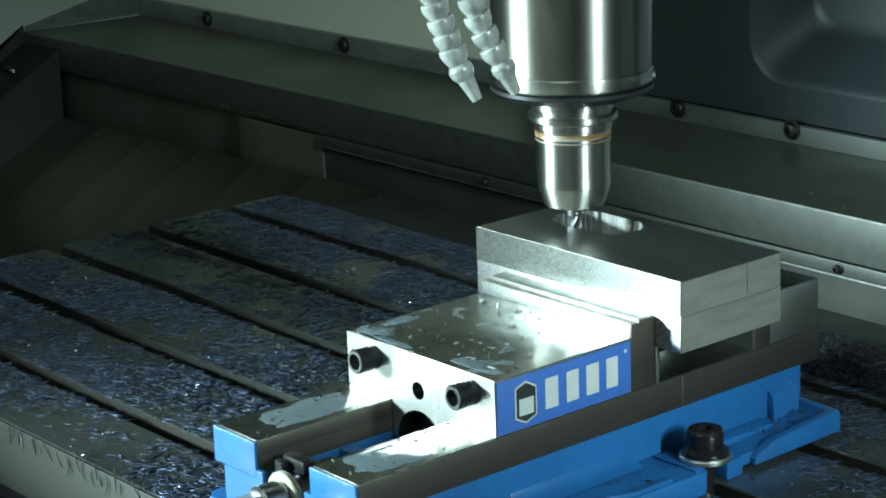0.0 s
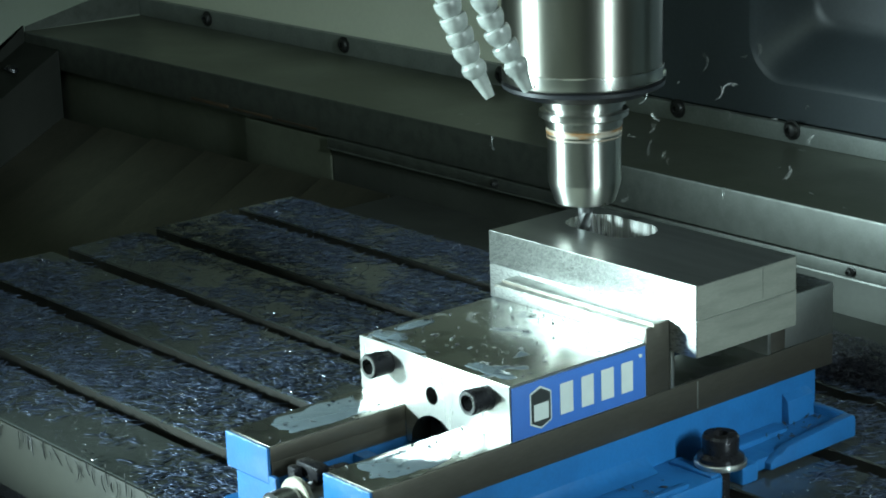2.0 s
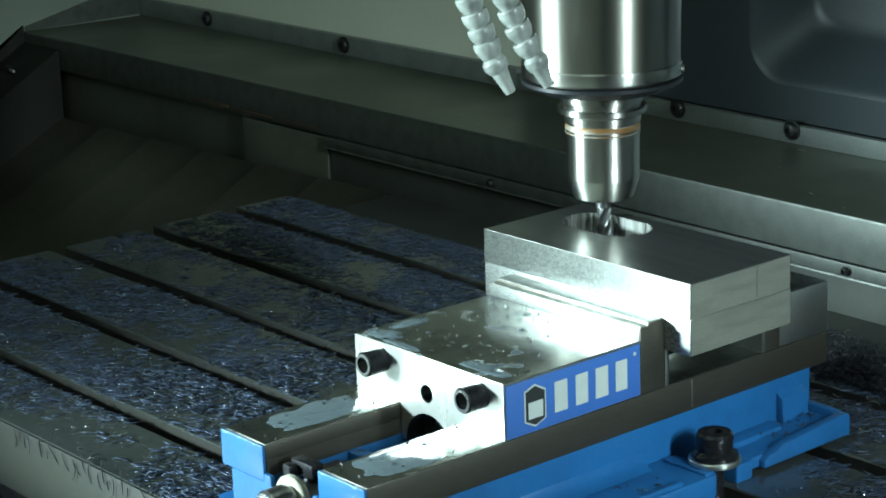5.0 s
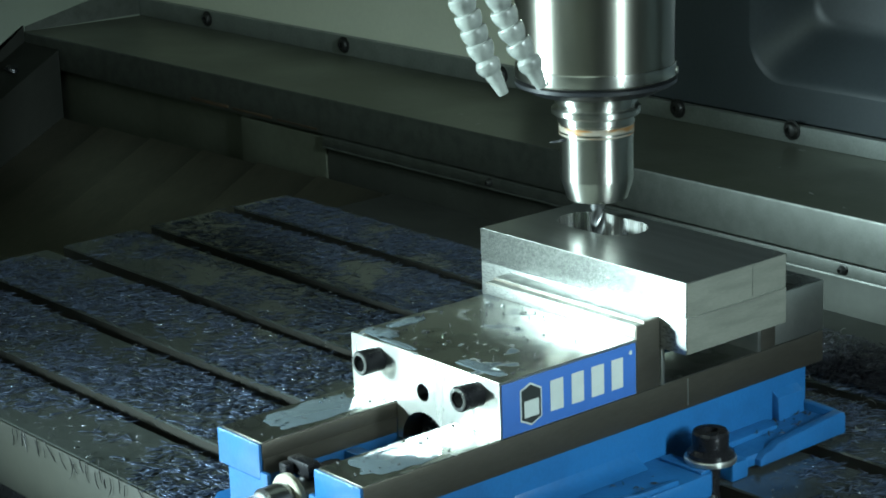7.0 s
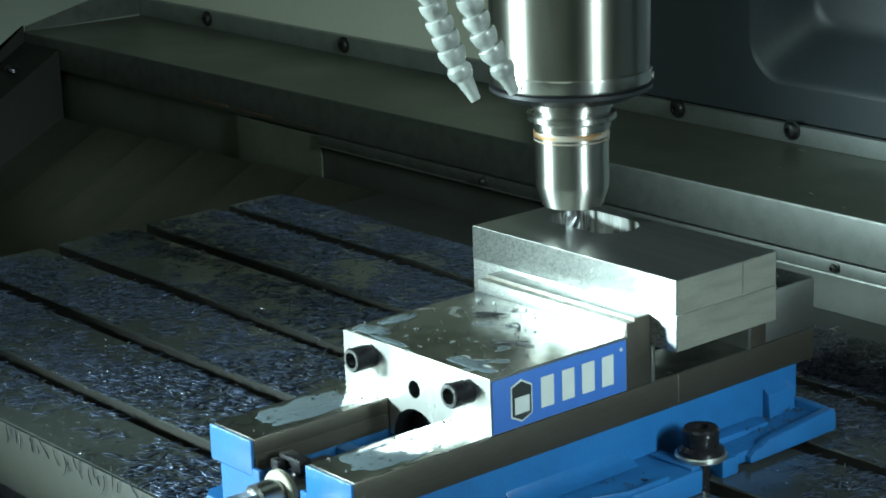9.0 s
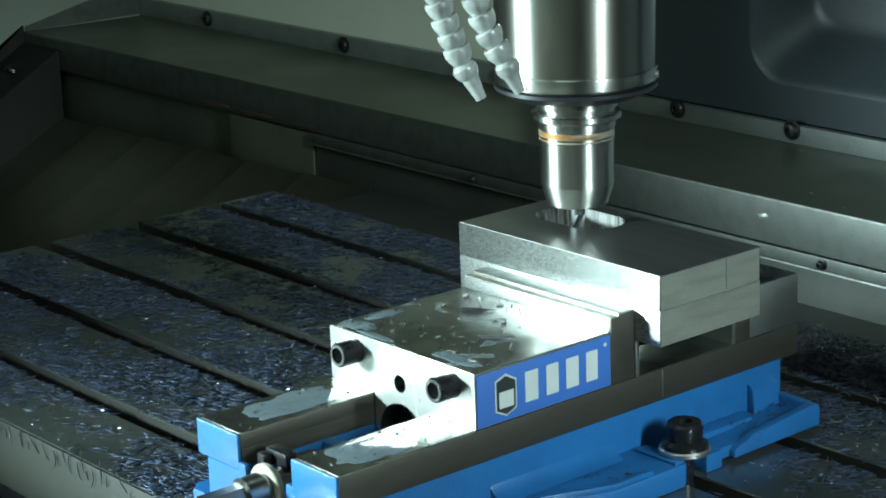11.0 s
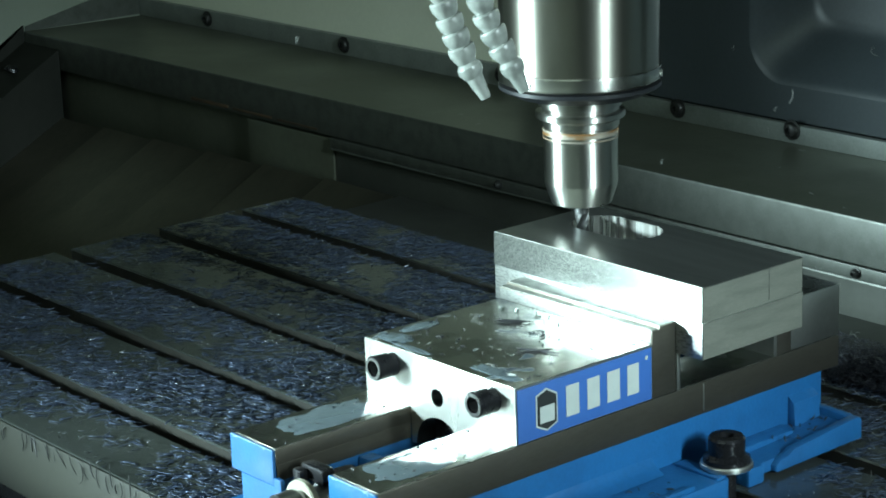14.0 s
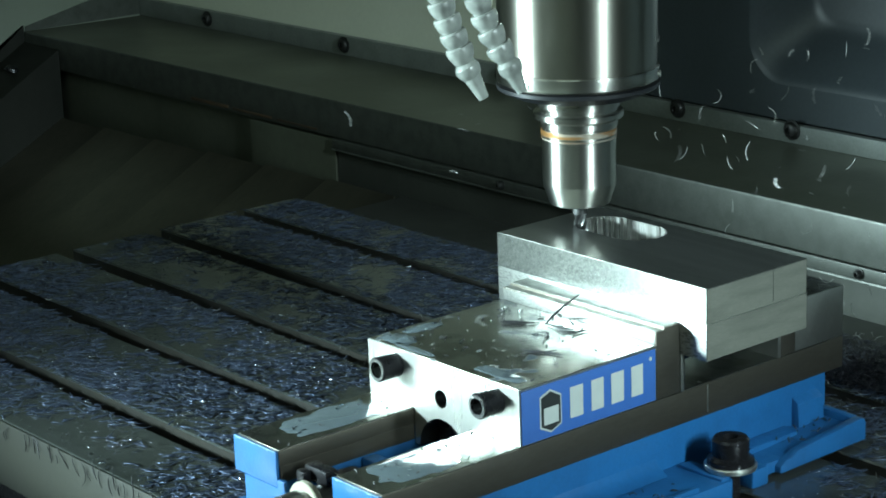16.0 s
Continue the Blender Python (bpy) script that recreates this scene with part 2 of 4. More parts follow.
def bevelled(bm, width, segments=2, angle=35):
    edges = [e for e in bm.edges if len(e.link_faces) == 2 and e.calc_face_angle(0) > radians(angle)]
    bmesh.ops.bevel(bm, geom=edges, offset=width, segments=segments, affect="EDGES", profile=0.6, clamp_overlap=True)
    return bm


def box(x0, x1, y0, y1, z0, z1, bevel=0.0006, segments=2):
    bm = bmesh.new()
    bmesh.ops.create_cube(bm, size=1)
    bmesh.ops.scale(bm, verts=bm.verts, vec=(x1 - x0, y1 - y0, z1 - z0))
    bmesh.ops.translate(bm, verts=bm.verts, vec=((x0 + x1) / 2, (y0 + y1) / 2, (z0 + z1) / 2))
    return bevelled(bm, bevel, segments) if bevel else bm


AXES = {"x": (1, 2, 0), "y": (0, 2, 1), "z": (0, 1, 2)}


def prism(outline, axis, a, b, holes=(), bevel=0.0):
    """An outline (two coordinates, in the order of the world's axes) drawn out along an axis from a to b, with holes through it."""
    i, j, k = AXES[axis]
    bm = bmesh.new()

    def ring(pts, w):
        made = []
        for p in pts:
            c = [0, 0, 0]
            c[i], c[j], c[k] = p[0], p[1], w
            made.append(bm.verts.new(c))
        return made
    rings = [(ring(pts, a), ring(pts, b)) for pts in (outline, *holes)]
    for side in (0, 1):
        edges = []
        for pair in rings:
            loop = pair[side]
            edges += [bm.edges.new((loop[q], loop[(q + 1) % len(loop)])) for q in range(len(loop))]
        bmesh.ops.triangle_fill(bm, use_beauty=True, use_dissolve=False, edges=edges)
    for lo, hi in rings:
        for q in range(len(lo)):
            r = (q + 1) % len(lo)
            bm.faces.new((lo[q], lo[r], hi[r], hi[q]))
    bmesh.ops.recalc_face_normals(bm, faces=bm.faces)
    bmesh.ops.dissolve_limit(bm, angle_limit=radians(1), verts=bm.verts, edges=bm.edges) if bevel else None
    return bevelled(bm, bevel, 2, 50) if bevel else bm


def arc(cx, cy, r, a0, a1, n):
    return [(cx + r * math.cos(radians(a0 + (a1 - a0) * q / n)), cy + r * math.sin(radians(a0 + (a1 - a0) * q / n))) for q in range(n + 1)]


def circle(cx, cy, r, n=32):
    return arc(cx, cy, r, 0, 360 * (n - 1) / n, n - 1)


def lathe(profile, n=48, at=(0, 0, 0), turn=None):
    """A profile of (radius, height) turned round the z axis; turn: a matrix applied before it is moved to its place."""
    bm = bmesh.new()
    rings = []
    for r, z in profile:
        if r < 1e-6:
            rings.append([bm.verts.new((0, 0, z))])
        else:
            rings.append([bm.verts.new((r * math.cos(2 * math.pi * q / n), r * math.sin(2 * math.pi * q / n), z)) for q in range(n)])
    for lo, hi in zip(rings, rings[1:]):
        for q in range(n):
            r = (q + 1) % n
            if len(lo) == 1 and len(hi) == 1:
                continue
            if len(lo) == 1:
                bm.faces.new((lo[0], hi[r], hi[q]))
            elif len(hi) == 1:
                bm.faces.new((lo[q], lo[r], hi[0]))
            else:
                bm.faces.new((lo[q], lo[r], hi[r], hi[q]))
    if turn:
        bmesh.ops.transform(bm, matrix=turn, verts=bm.verts)
    bmesh.ops.translate(bm, verts=bm.verts, vec=at)
    return bm


TO_FRONT = Matrix.Rotation(radians(90), 4, "X")      # z axis turned to -y
TO_RIGHT = Matrix.Rotation(radians(90), 4, "Y")      # z axis turned to +x


def structure(name, bm, mat, label="", category="", smooth=30):
    return tagged(part(name, bm, mat, None, label, smooth), label, category, kind="structure")


# ---- the enclosure ----
LEDGE, FALL = 0.066, 0.0028           # front height of the rear ledge and its fall to the wall
structure("wall_back", box(-2.1, -0.775, 0.802, 0.84, LEDGE, 1.7, 0.002), WHITE_WALL, "white enamelled sheet-metal rear wall of the machine", "wall")
structure("wall_left", box(-1.62, -1.583, -1.7, 0.84, -0.5, 1.7, 0.002), DIM_ENAMEL, "grey-green enamelled sheet-metal side wall, dimmed in its colour", "wall")
# these three are unseen; they close the place, toned for bounce and reflections
structure("wall_right", box(2.1, 2.14, -1.7, 0.84, -0.5, 1.7, 0.002), DIM_ENAMEL, "unseen grey-green side wall, toned for reflections", "wall")
structure("wall_front", box(-2.1, 2.1, -1.74, -1.70, -0.5, 1.7, 0.002), WHITE_WALL, "unseen white front wall, added for pale bounce", "wall")
structure("ceiling", box(-2.14, 2.14, -1.74, 0.9, 1.7, 1.74, 0.002), DARK_WALL, "dark ceiling of the enclosure", "ceiling")
structure("floor", box(-2.14, 2.14, -1.74, 0.9, -0.54, -0.5, 0.002), DARK_WALL, "dark chip pan under the machine table", "floor")


def moulded_panel():
    """Dark moulded cover with a rounded recess whose walls slope inward."""
    x0, x1, z0, z1, y = -0.775, 2.1, 0.0838, 1.7, 0.800
    outer = [(x0, z0), (x1, z0), (x1, z1), (x0, z1)]
    r = 0.045

    def rounded(a, b, c, d, rad):
        return arc(a + rad, c + rad, rad, 180, 270, 8) + arc(b - rad, c + rad, rad, 270, 360, 8) + arc(b - rad, d - rad, rad, 0, 90, 8) + arc(a + rad, d - rad, rad, 90, 180, 8)
    mouth = rounded(-0.425, 0.35, 0.120, 0.55, r)
    inner = rounded(-0.372, 0.30, 0.182, 0.50, r * 0.7)
    bm = prism(outer, "y", y, y + 0.012, [mouth])
    before = None
    for across, deep in ((0.0, 0.0), (0.05, 0.0008), (0.12, 0.0030), (0.20, 0.0075), (0.74, 0.0380), (0.84, 0.0425), (1.0, 0.0450)):
        ring = [bm.verts.new((p[0] + (q[0] - p[0]) * across, y + deep, p[1] + (q[1] - p[1]) * across)) for p, q in zip(mouth, inner)]
        if before:
            for k in range(len(ring)):
                n = (k + 1) % len(ring)
                bm.faces.new((before[k], before[n], ring[n], ring[k]))
        before = ring
    bm.faces.new(before)
    return bm


structure("panel_rear", moulded_panel(), BLACK_PLASTIC, "black moulded plastic cover with a rounded recess", "panel", 50)
structure("wall_rear_outer", box(-2.14, 2.14, 0.90, 0.94, -0.5, 1.7, 0.002), DARK_WALL, "dark outer rear wall", "wall")

# fixed ledge along the rear: top sheet, front fold and screwed flange
ledge = thing("rear_ledge", (-0.4, 0.7, 0.0), "folded grey sheet-metal ledge along the rear wall, stained, faces toned for the light", "ledge", kind="structure")
# one sheet in three tones: how light falls is put into the colours
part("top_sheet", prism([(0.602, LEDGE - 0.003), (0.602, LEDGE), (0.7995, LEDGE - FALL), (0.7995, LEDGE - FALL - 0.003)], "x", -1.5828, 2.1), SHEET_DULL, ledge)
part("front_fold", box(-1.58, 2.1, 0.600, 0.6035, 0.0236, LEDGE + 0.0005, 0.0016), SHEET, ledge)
# highlight put into the shape: tilted to glint the front lamp at the camera
part("hem", prism([(0.5990, LEDGE - 0.0012), (0.5994, LEDGE + 0.0005), (0.6004, LEDGE + 0.0011), (0.6016, LEDGE + 0.0008), (0.6016, LEDGE - 0.0012)], "x", -1.58, 2.1), SHEET, ledge, "upper edge of the fold, tilted to glint")
for xa, xb, top in ((-1.5828, -0.7755, 0.0885), (-0.7750, 2.1, 0.0828)):
    part("flange", box(xa, xb, 0.790, 0.7995, LEDGE - FALL + 0.0003, top, 0.001), FLANGE_SHEET, ledge)
part("end_cap", prism([(0.603, LEDGE + 0.0005), (0.789, LEDGE + 0.0005), (0.789, 0.114), (0.603, 0.073)], "x", -1.5828, -1.5800), SHEET, ledge)
part("under_fold", box(-1.58, 2.1, 0.6145, 0.618, -0.08, 0.03, 0.001), SHEET_DULL, ledge)


def button_screw(at, parent, r=0.0085, mat=SCREW_STEEL):
    prof = [(0, 0.0), (r * 1.25, 0.0), (r * 1.25, 0.0012), (r, 0.0014), (r, 0.003), (r * 0.8, 0.0055), (r * 0.45, 0.0065), (r * 0.42, 0.003), (0, 0.003)]
    return part("screw", lathe(prof, 20, at, TO_FRONT), mat, parent, "black button-head screw")


for x in (-1.4085, -1.1008, -0.80, -0.5169, -0.3575, -0.06, 0.25, 0.55):
    button_screw((x, 0.790, 0.0775), ledge)
stain = joined(*[box(-1.17 + 0.09 * i, -1.09 + 0.09 * i, 0.5988, 0.5998, 0.0275, 0.0315 - 0.0010 * (i % 3), 0.0003) for i in range(3)])
part("rust_streak", stain, RUST, ledge, "thin rusty streak under the fold")

# corner guard at the far left, its edges falling towards the front
guard = thing("corner_guard", (-1.49, 0.5, -0.09), "sheet-metal splash guard in the corner, shade in its colour", "guard", kind="structure")


def slope(y, top, fall):
    return (y, top - (0.6 - y) * fall)


part("guard_panel", prism([slope(0.599, -0.05, 0.53), slope(0.599, 0.050, 0.57), slope(0.1, 0.050, 0.57), slope(0.1, -0.05, 0.53)], "x", -1.4915, -1.4885), SHADED_GUARD, guard)
part("guard_shelf", prism([slope(0.599, 0.050, 0.57), slope(0.599, 0.053, 0.57), slope(0.1, 0.053, 0.57), slope(0.1, 0.050, 0.57)], "x", -1.5825, -1.4880), SHADED_GUARD, guard)
part("guard_flange", prism([slope(0.599, 0.0535, 0.57), slope(0.599, 0.076, 0.75), slope(0.1, 0.076, 0.75), slope(0.1, 0.0535, 0.57)][::-1], "x", -1.5825, -1.5790), SHADED_GUARD, guard)
part("guard_screw", lathe([(0, 0), (0.011, 0), (0.011, 0.004), (0.006, 0.008), (0, 0.008)], 18, (-1.53, 0.548, 0.0235), Matrix.Rotation(radians(-30), 4, "X")), DARK_STEEL, guard)

# white sill in front of the table
structure("sill", box(-1.1, 0.3, -0.42, -0.135, -0.075, -0.062, 0.003), WHITE_WALL, "white enamelled sill in front of the table", "sill")

# ---- the moving table ----
SLOT_FIRST, SLOT_STEP, SLOT_WIDTH = -0.0435, 0.1035, 0.018
TABLE_FRONT, TABLE_BACK, TABLE_LEFT, TABLE_RIGHT = -0.1123, 0.4575, -0.785, 0.75


def table_profile():
    pts = [(TABLE_FRONT, -0.055), (TABLE_FRONT, 0.0)]
    for k in range(5):
        a = SLOT_FIRST + k * SLOT_STEP
        b, s = a + SLOT_WIDTH, 0.007
        pts += [(a, 0.0), (a, -0.020), (a - s, -0.020), (a - s, -0.034), (b + s, -0.034), (b + s, -0.020), (b, -0.020), (b, 0.0)]
    return pts + [(TABLE_BACK, 0.0), (TABLE_BACK, -0.055)]


table = thing("machine_table", (0, 0.17, -0.055), "dark cast-iron milling machine table with five T-slots, wet", "table")
slab = bevelled(prism(table_profile(), "x", TABLE_LEFT, TABLE_RIGHT), 0.0012, 1, 60)
bmesh.ops.recalc_face_normals(slab, faces=slab.faces)
# all faces inside the slots take the darker brown iron
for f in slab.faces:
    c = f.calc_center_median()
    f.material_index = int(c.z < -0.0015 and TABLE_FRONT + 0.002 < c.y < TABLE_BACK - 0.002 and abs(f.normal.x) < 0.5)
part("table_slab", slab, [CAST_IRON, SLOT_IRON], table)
# thin plate whose dark colour carries the dimness of the front face
part("table_front", box(TABLE_LEFT, TABLE_RIGHT, TABLE_FRONT - 0.0018, TABLE_FRONT + 0.0008, -0.0552, -0.0006, 0.0006), DIMMED_EDGE, table, "front edge, dimmed in its colour")
part("table_skirt", box(TABLE_LEFT + 0.01, TABLE_RIGHT, TABLE_FRONT + 0.012, TABLE_BACK - 0.01, -0.10, -0.055, 0.002), DARK_STEEL, table)

# splash tray behind the table, which travels with it
tray = thing("splash_tray", (-0.2, 0.58, -0.06), "grey sheet-metal splash tray behind the table", "tray")
part("tray_back", box(-0.905, 0.9, 0.606, 0.609, -0.062, 0.0120, 0.001), SHADED_TRAY, tray)
part("tray_lip", box(-0.905, 0.9, 0.5985, 0.602, 0.0105, 0.0225, 0.001), SHEET, tray)
# lower edge slanted likewise, for a highlight along the lip
part("lip_edge", prism([(0.5974, 0.0088), (0.5978, 0.0104), (0.6000, 0.0104), (0.6000, 0.0088)], "x", -0.905, 0.9), SHEET, tray)
part("tray_floor", box(-0.788, 0.9, 0.46, 0.6055, -0.031, -0.028, 0.001), SHADED_TRAY, tray)
for x in (-0.6125, -0.1369, 0.34):
    button_screw((x, 0.5985, 0.0165), tray, 0.0040)
part("tray_end", box(-1.075, -0.906, 0.6035, 0.6065, -0.055, 0.020, 0.001), SHEET_DULL, tray)

# telescoping way covers beside the table, which slope down to the front
for i in range(6):
    xr = -0.790 - 0.118 * i
    zt = -0.0265 - 0.003 * i
    cover = thing("way_cover", (xr - 0.06, 0.35, zt - 0.13), "dull steel telescoping way cover plate, oily", "way cover", "way cover plates")
    a, b = (0.5965, zt), (0.05, zt - 0.5465 * 0.52)
    part("plate", prism([a, b, (b[0], b[1] - 0.003), (a[0], a[1] - 0.003)], "x", xr - 0.125, xr), COVER_STEEL, cover)
    part("wiper", prism([(a[0], a[1] - 0.0012), (b[0], b[1] - 0.0012), (b[0], b[1] - 0.006), (a[0], a[1] - 0.006)], "x", xr - 0.1270, xr - 0.1251), DARK_STEEL, cover)

# ---- the vise ----
W = 0.0762
BED, JAW = 0.0745, 0.1131
vise = thing("machine_vise", (0, 0.1, 0), "blue cast-iron machine vise with ground steel jaws, bolted to the table", "vise")
chan = [(-0.066, 0.0), (0.066, 0.0), (0.066, 0.0622), (0.0300, 0.0622), (0.0300, 0.018), (-0.0300, 0.018), (-0.0300, 0.0622), (-0.066, 0.0622)]
part("base", prism(chan, "y", -0.1105, 0.309, bevel=0.0012), BLUE_PAINT, vise)
for side in (-1, 1):
    a, b = sorted((side * 0.0294, side * W))
    ell = [(side * 0.0294, BED), (side * W, BED), (side * W, 0.0515), (side * 0.0662, 0.0515), (side * 0.0662, 0.0625), (side * 0.0294, 0.0625)]
    part("rail", prism(ell, "y", -0.1120, 0.3155, bevel=0.0007), [DIMMED_WAY_STEEL], vise, "ground steel rail, oily, side dimness put into its colour")
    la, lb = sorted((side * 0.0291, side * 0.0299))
    part("rail_liner", box(la, lb, -0.1115, -0.0005, 0.0530, 0.0640, 0), DIMMED_WAY_STEEL, vise)
    part("rail_end", box(a, b, -0.1145, -0.1121, 0.0505, BED + 0.0003, 0.0009), BLUE_PAINT, vise)
    chips_ = box(a + 0.001, b - 0.001, -0.1147, -0.1140, BED, BED + 0.0004, 0.0001)
    for f, half, deep in ((0.12, 0.0016, 0.0012), (0.19, 0.0007, 0.0006), (0.47, 0.0011, 0.0007), (0.78, 0.0022, 0.0010), (0.84, 0.0006, 0.0018)):
        cx = a + (b - a) * (f if side > 0 else 0.93 - f)
        chips_ = joined(chips_, prism([(cx - half, BED + 0.0001), (cx - half * 0.2, BED - deep), (cx + half * 0.5, BED - 0.7 * deep), (cx + half, BED + 0.0001)], "y", -0.1148, -0.1141))
    part("chipped_edge", chips_, CHIPPED, vise, "pale chipped paint along the edge")
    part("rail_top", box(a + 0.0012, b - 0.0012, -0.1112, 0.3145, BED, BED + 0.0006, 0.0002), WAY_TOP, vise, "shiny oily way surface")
# front wall with a round cut-out for the screw
notch = arc(0.0, 0.047, 0.0225, 200, 340, 14)
fw = [(-0.066, 0.0), (0.066, 0.0), (0.066, 0.0503), (0.030, 0.0503), (0.030, 0.056), (0.0225, 0.056)] + notch[::-1] + [(-0.0225, 0.056), (-0.030, 0.056), (-0.030, 0.0503), (-0.066, 0.0503)]
part("front_wall", prism(fw, "y", -0.1143, -0.1108, bevel=0.0009), BLUE_PAINT, vise)
part("cross_rib", box(-0.0297, -0.0160, -0.046, -0.034, 0.0182, 0.0525, 0.002), BLUE_PAINT, vise)
# dark block added so the screw channel reads as shaded
part("channel_filler", box(-0.0180, 0.0180, -0.090, -0.062, 0.0185, 0.0560, 0.004), DARK_STEEL, vise, "dark filler block in the shaded screw channel")
part("collar", lathe([(0.0112, 0.0), (0.0160, 0.0), (0.0168, 0.001), (0.0168, 0.004), (0.0160, 0.005), (0.0112, 0.005)], 36, (0, -0.1105, 0.046), TO_FRONT), BRASS_WHITE, vise, "pale metal thrust collar")
hexa = [(0.0092 * math.cos(radians(60 * q)), 0.046 + 0.0092 * math.sin(radians(60 * q))) for q in range(6)]
screw = part("lead_screw", joined(lathe([(0, -0.10), (0.0112, -0.10), (0.0112, 0.118), (0.0122, 0.119), (0.0122, 0.133), (0.0105, 0.135), (0, 0.135)], 32, (0, 0.0, 0.046), TO_FRONT),
                                  prism(hexa, "y", -0.165, -0.135)), MILL_STEEL, vise, "bright steel clamping screw")
part("screw_keeper", joined(box(-0.0165, 0.0065, -0.102, -0.092, 0.0565, 0.0675, 0.0022), box(-0.0165, -0.0080, -0.109, -0.102, 0.0565, 0.0655, 0.0022)), DARK_STEEL, vise, "black keeper block over the screw")
# sliding jaw: block with keel, arch and a tapped hole
keel = [(-W, BED + 0.0008), (-0.0288, BED + 0.0008), (-0.0288, 0.050), (-0.0250, 0.050)] + arc(0, 0.050, 0.0240, 180, 0, 20) + [(0.0250, 0.050), (0.0288, 0.050), (0.0288, BED + 0.0008), (W, BED + 0.0008), (W, JAW), (-W, JAW)]
jaw = part("sliding_jaw", prism(keel, "y", 0.0, 0.1228, [circle(-0.0009, 0.0882, 0.0062, 24)], bevel=0.0), JAW_STEEL, vise, "ground steel sliding jaw, wet with coolant")
# dark block added for the arch's shade; hides the lit channel floor
part("arch_filler", box(-0.0188, 0.0188, 0.012, 0.11, 0.019, 0.067, 0.002), DARK_STEEL, vise, "dark filler block for the shade behind the jaw's arch")
part("rail_scratch", box(W, W + 0.0004, 0.1722, 0.1731, 0.054, 0.0735, 0.0001), GROUND_STEEL, vise)
part("jaw_top", box(-W + 0.0006, W - 0.0006, 0.0006, 0.1225, JAW - 0.0002, JAW + 0.0005, 0.0003), OILY_STEEL, vise, "wet oily top face")
part("bore", lathe([(0.0061, -0.001), (0.0061, -0.03), (0, -0.03)], 24, (-0.0009, 0.0, 0.0882), TO_FRONT), MILL_STEEL, vise)
for x in (-0.0470, 0.0545):
    part("cap_screw", lathe([(0.0, 0.0), (0.0086, 0.0), (0.0086, 0.0155), (0.0080, 0.0165), (0.0054, 0.0165), (0.0050, 0.0075), (0, 0.0075)], 32, (x, 0.0, 0.1015), TO_FRONT), DARK_STEEL, vise, "black socket-head cap screw")
    # lighter ring stands in for the highlight on the head's chamfer
    part("rim_glint", lathe([(0.0056, 0.0160), (0.0057, 0.0169), (0.0074, 0.0169), (0.0082, 0.0160)], 32, (x, 0.0, 0.1015), TO_FRONT), MILL_STEEL, vise)
    part("socket", lathe([(0.0050, 0.0160), (0.0049, 0.0078), (0.0, 0.0078)], 6, (x, 0.0, 0.1015), TO_FRONT), MILL_STEEL, vise)
step = [(0.1232, BED + 0.0008), (0.1456, BED + 0.0008), (0.1456, 0.1240), (0.1305, 0.1240), (0.1305, 0.1222), (0.1232, 0.1222)]
part("jaw_plate", prism(step, "x", -W, W, bevel=0.0006), DIMMED_WAY_STEEL, vise, "steel jaw plate, side dimness put into its colour")
part("jaw_plate_face", box(-W + 0.001, W - 0.0012, 0.1227, 0.1232, JAW + 0.0005, 0.1216, 0.0002), SAWN_LIGHT, vise)
part("jaw_plate_step", box(-W + 0.001, W - 0.0012, 0.1238, 0.1302, 0.1220, 0.1226, 0.0002), MUTED_STEEL, vise)
part("jaw_plate_top", box(-W + 0.001, W - 0.0012, 0.1312, 0.1452, 0.1238, 0.1244, 0.0002), MUTED_STEEL, vise)
part("fixed_jaw_plate", box(-W, W, 0.2478, 0.2630, BED + 0.0008, 0.1120, 0.0008), DIMMED_WAY_STEEL, vise, "steel jaw plate, side dimness put into its colour")
fj = [(0.2632, BED + 0.0008), (0.3155, BED + 0.0008), (0.3155, JAW), (0.2632, JAW)]
part("fixed_jaw", prism(fj, "x", -W, W, bevel=0.0010), GROUND_STEEL, vise, "ground steel fixed jaw")
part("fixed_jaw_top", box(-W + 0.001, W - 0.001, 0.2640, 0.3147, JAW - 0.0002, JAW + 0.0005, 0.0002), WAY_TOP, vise)
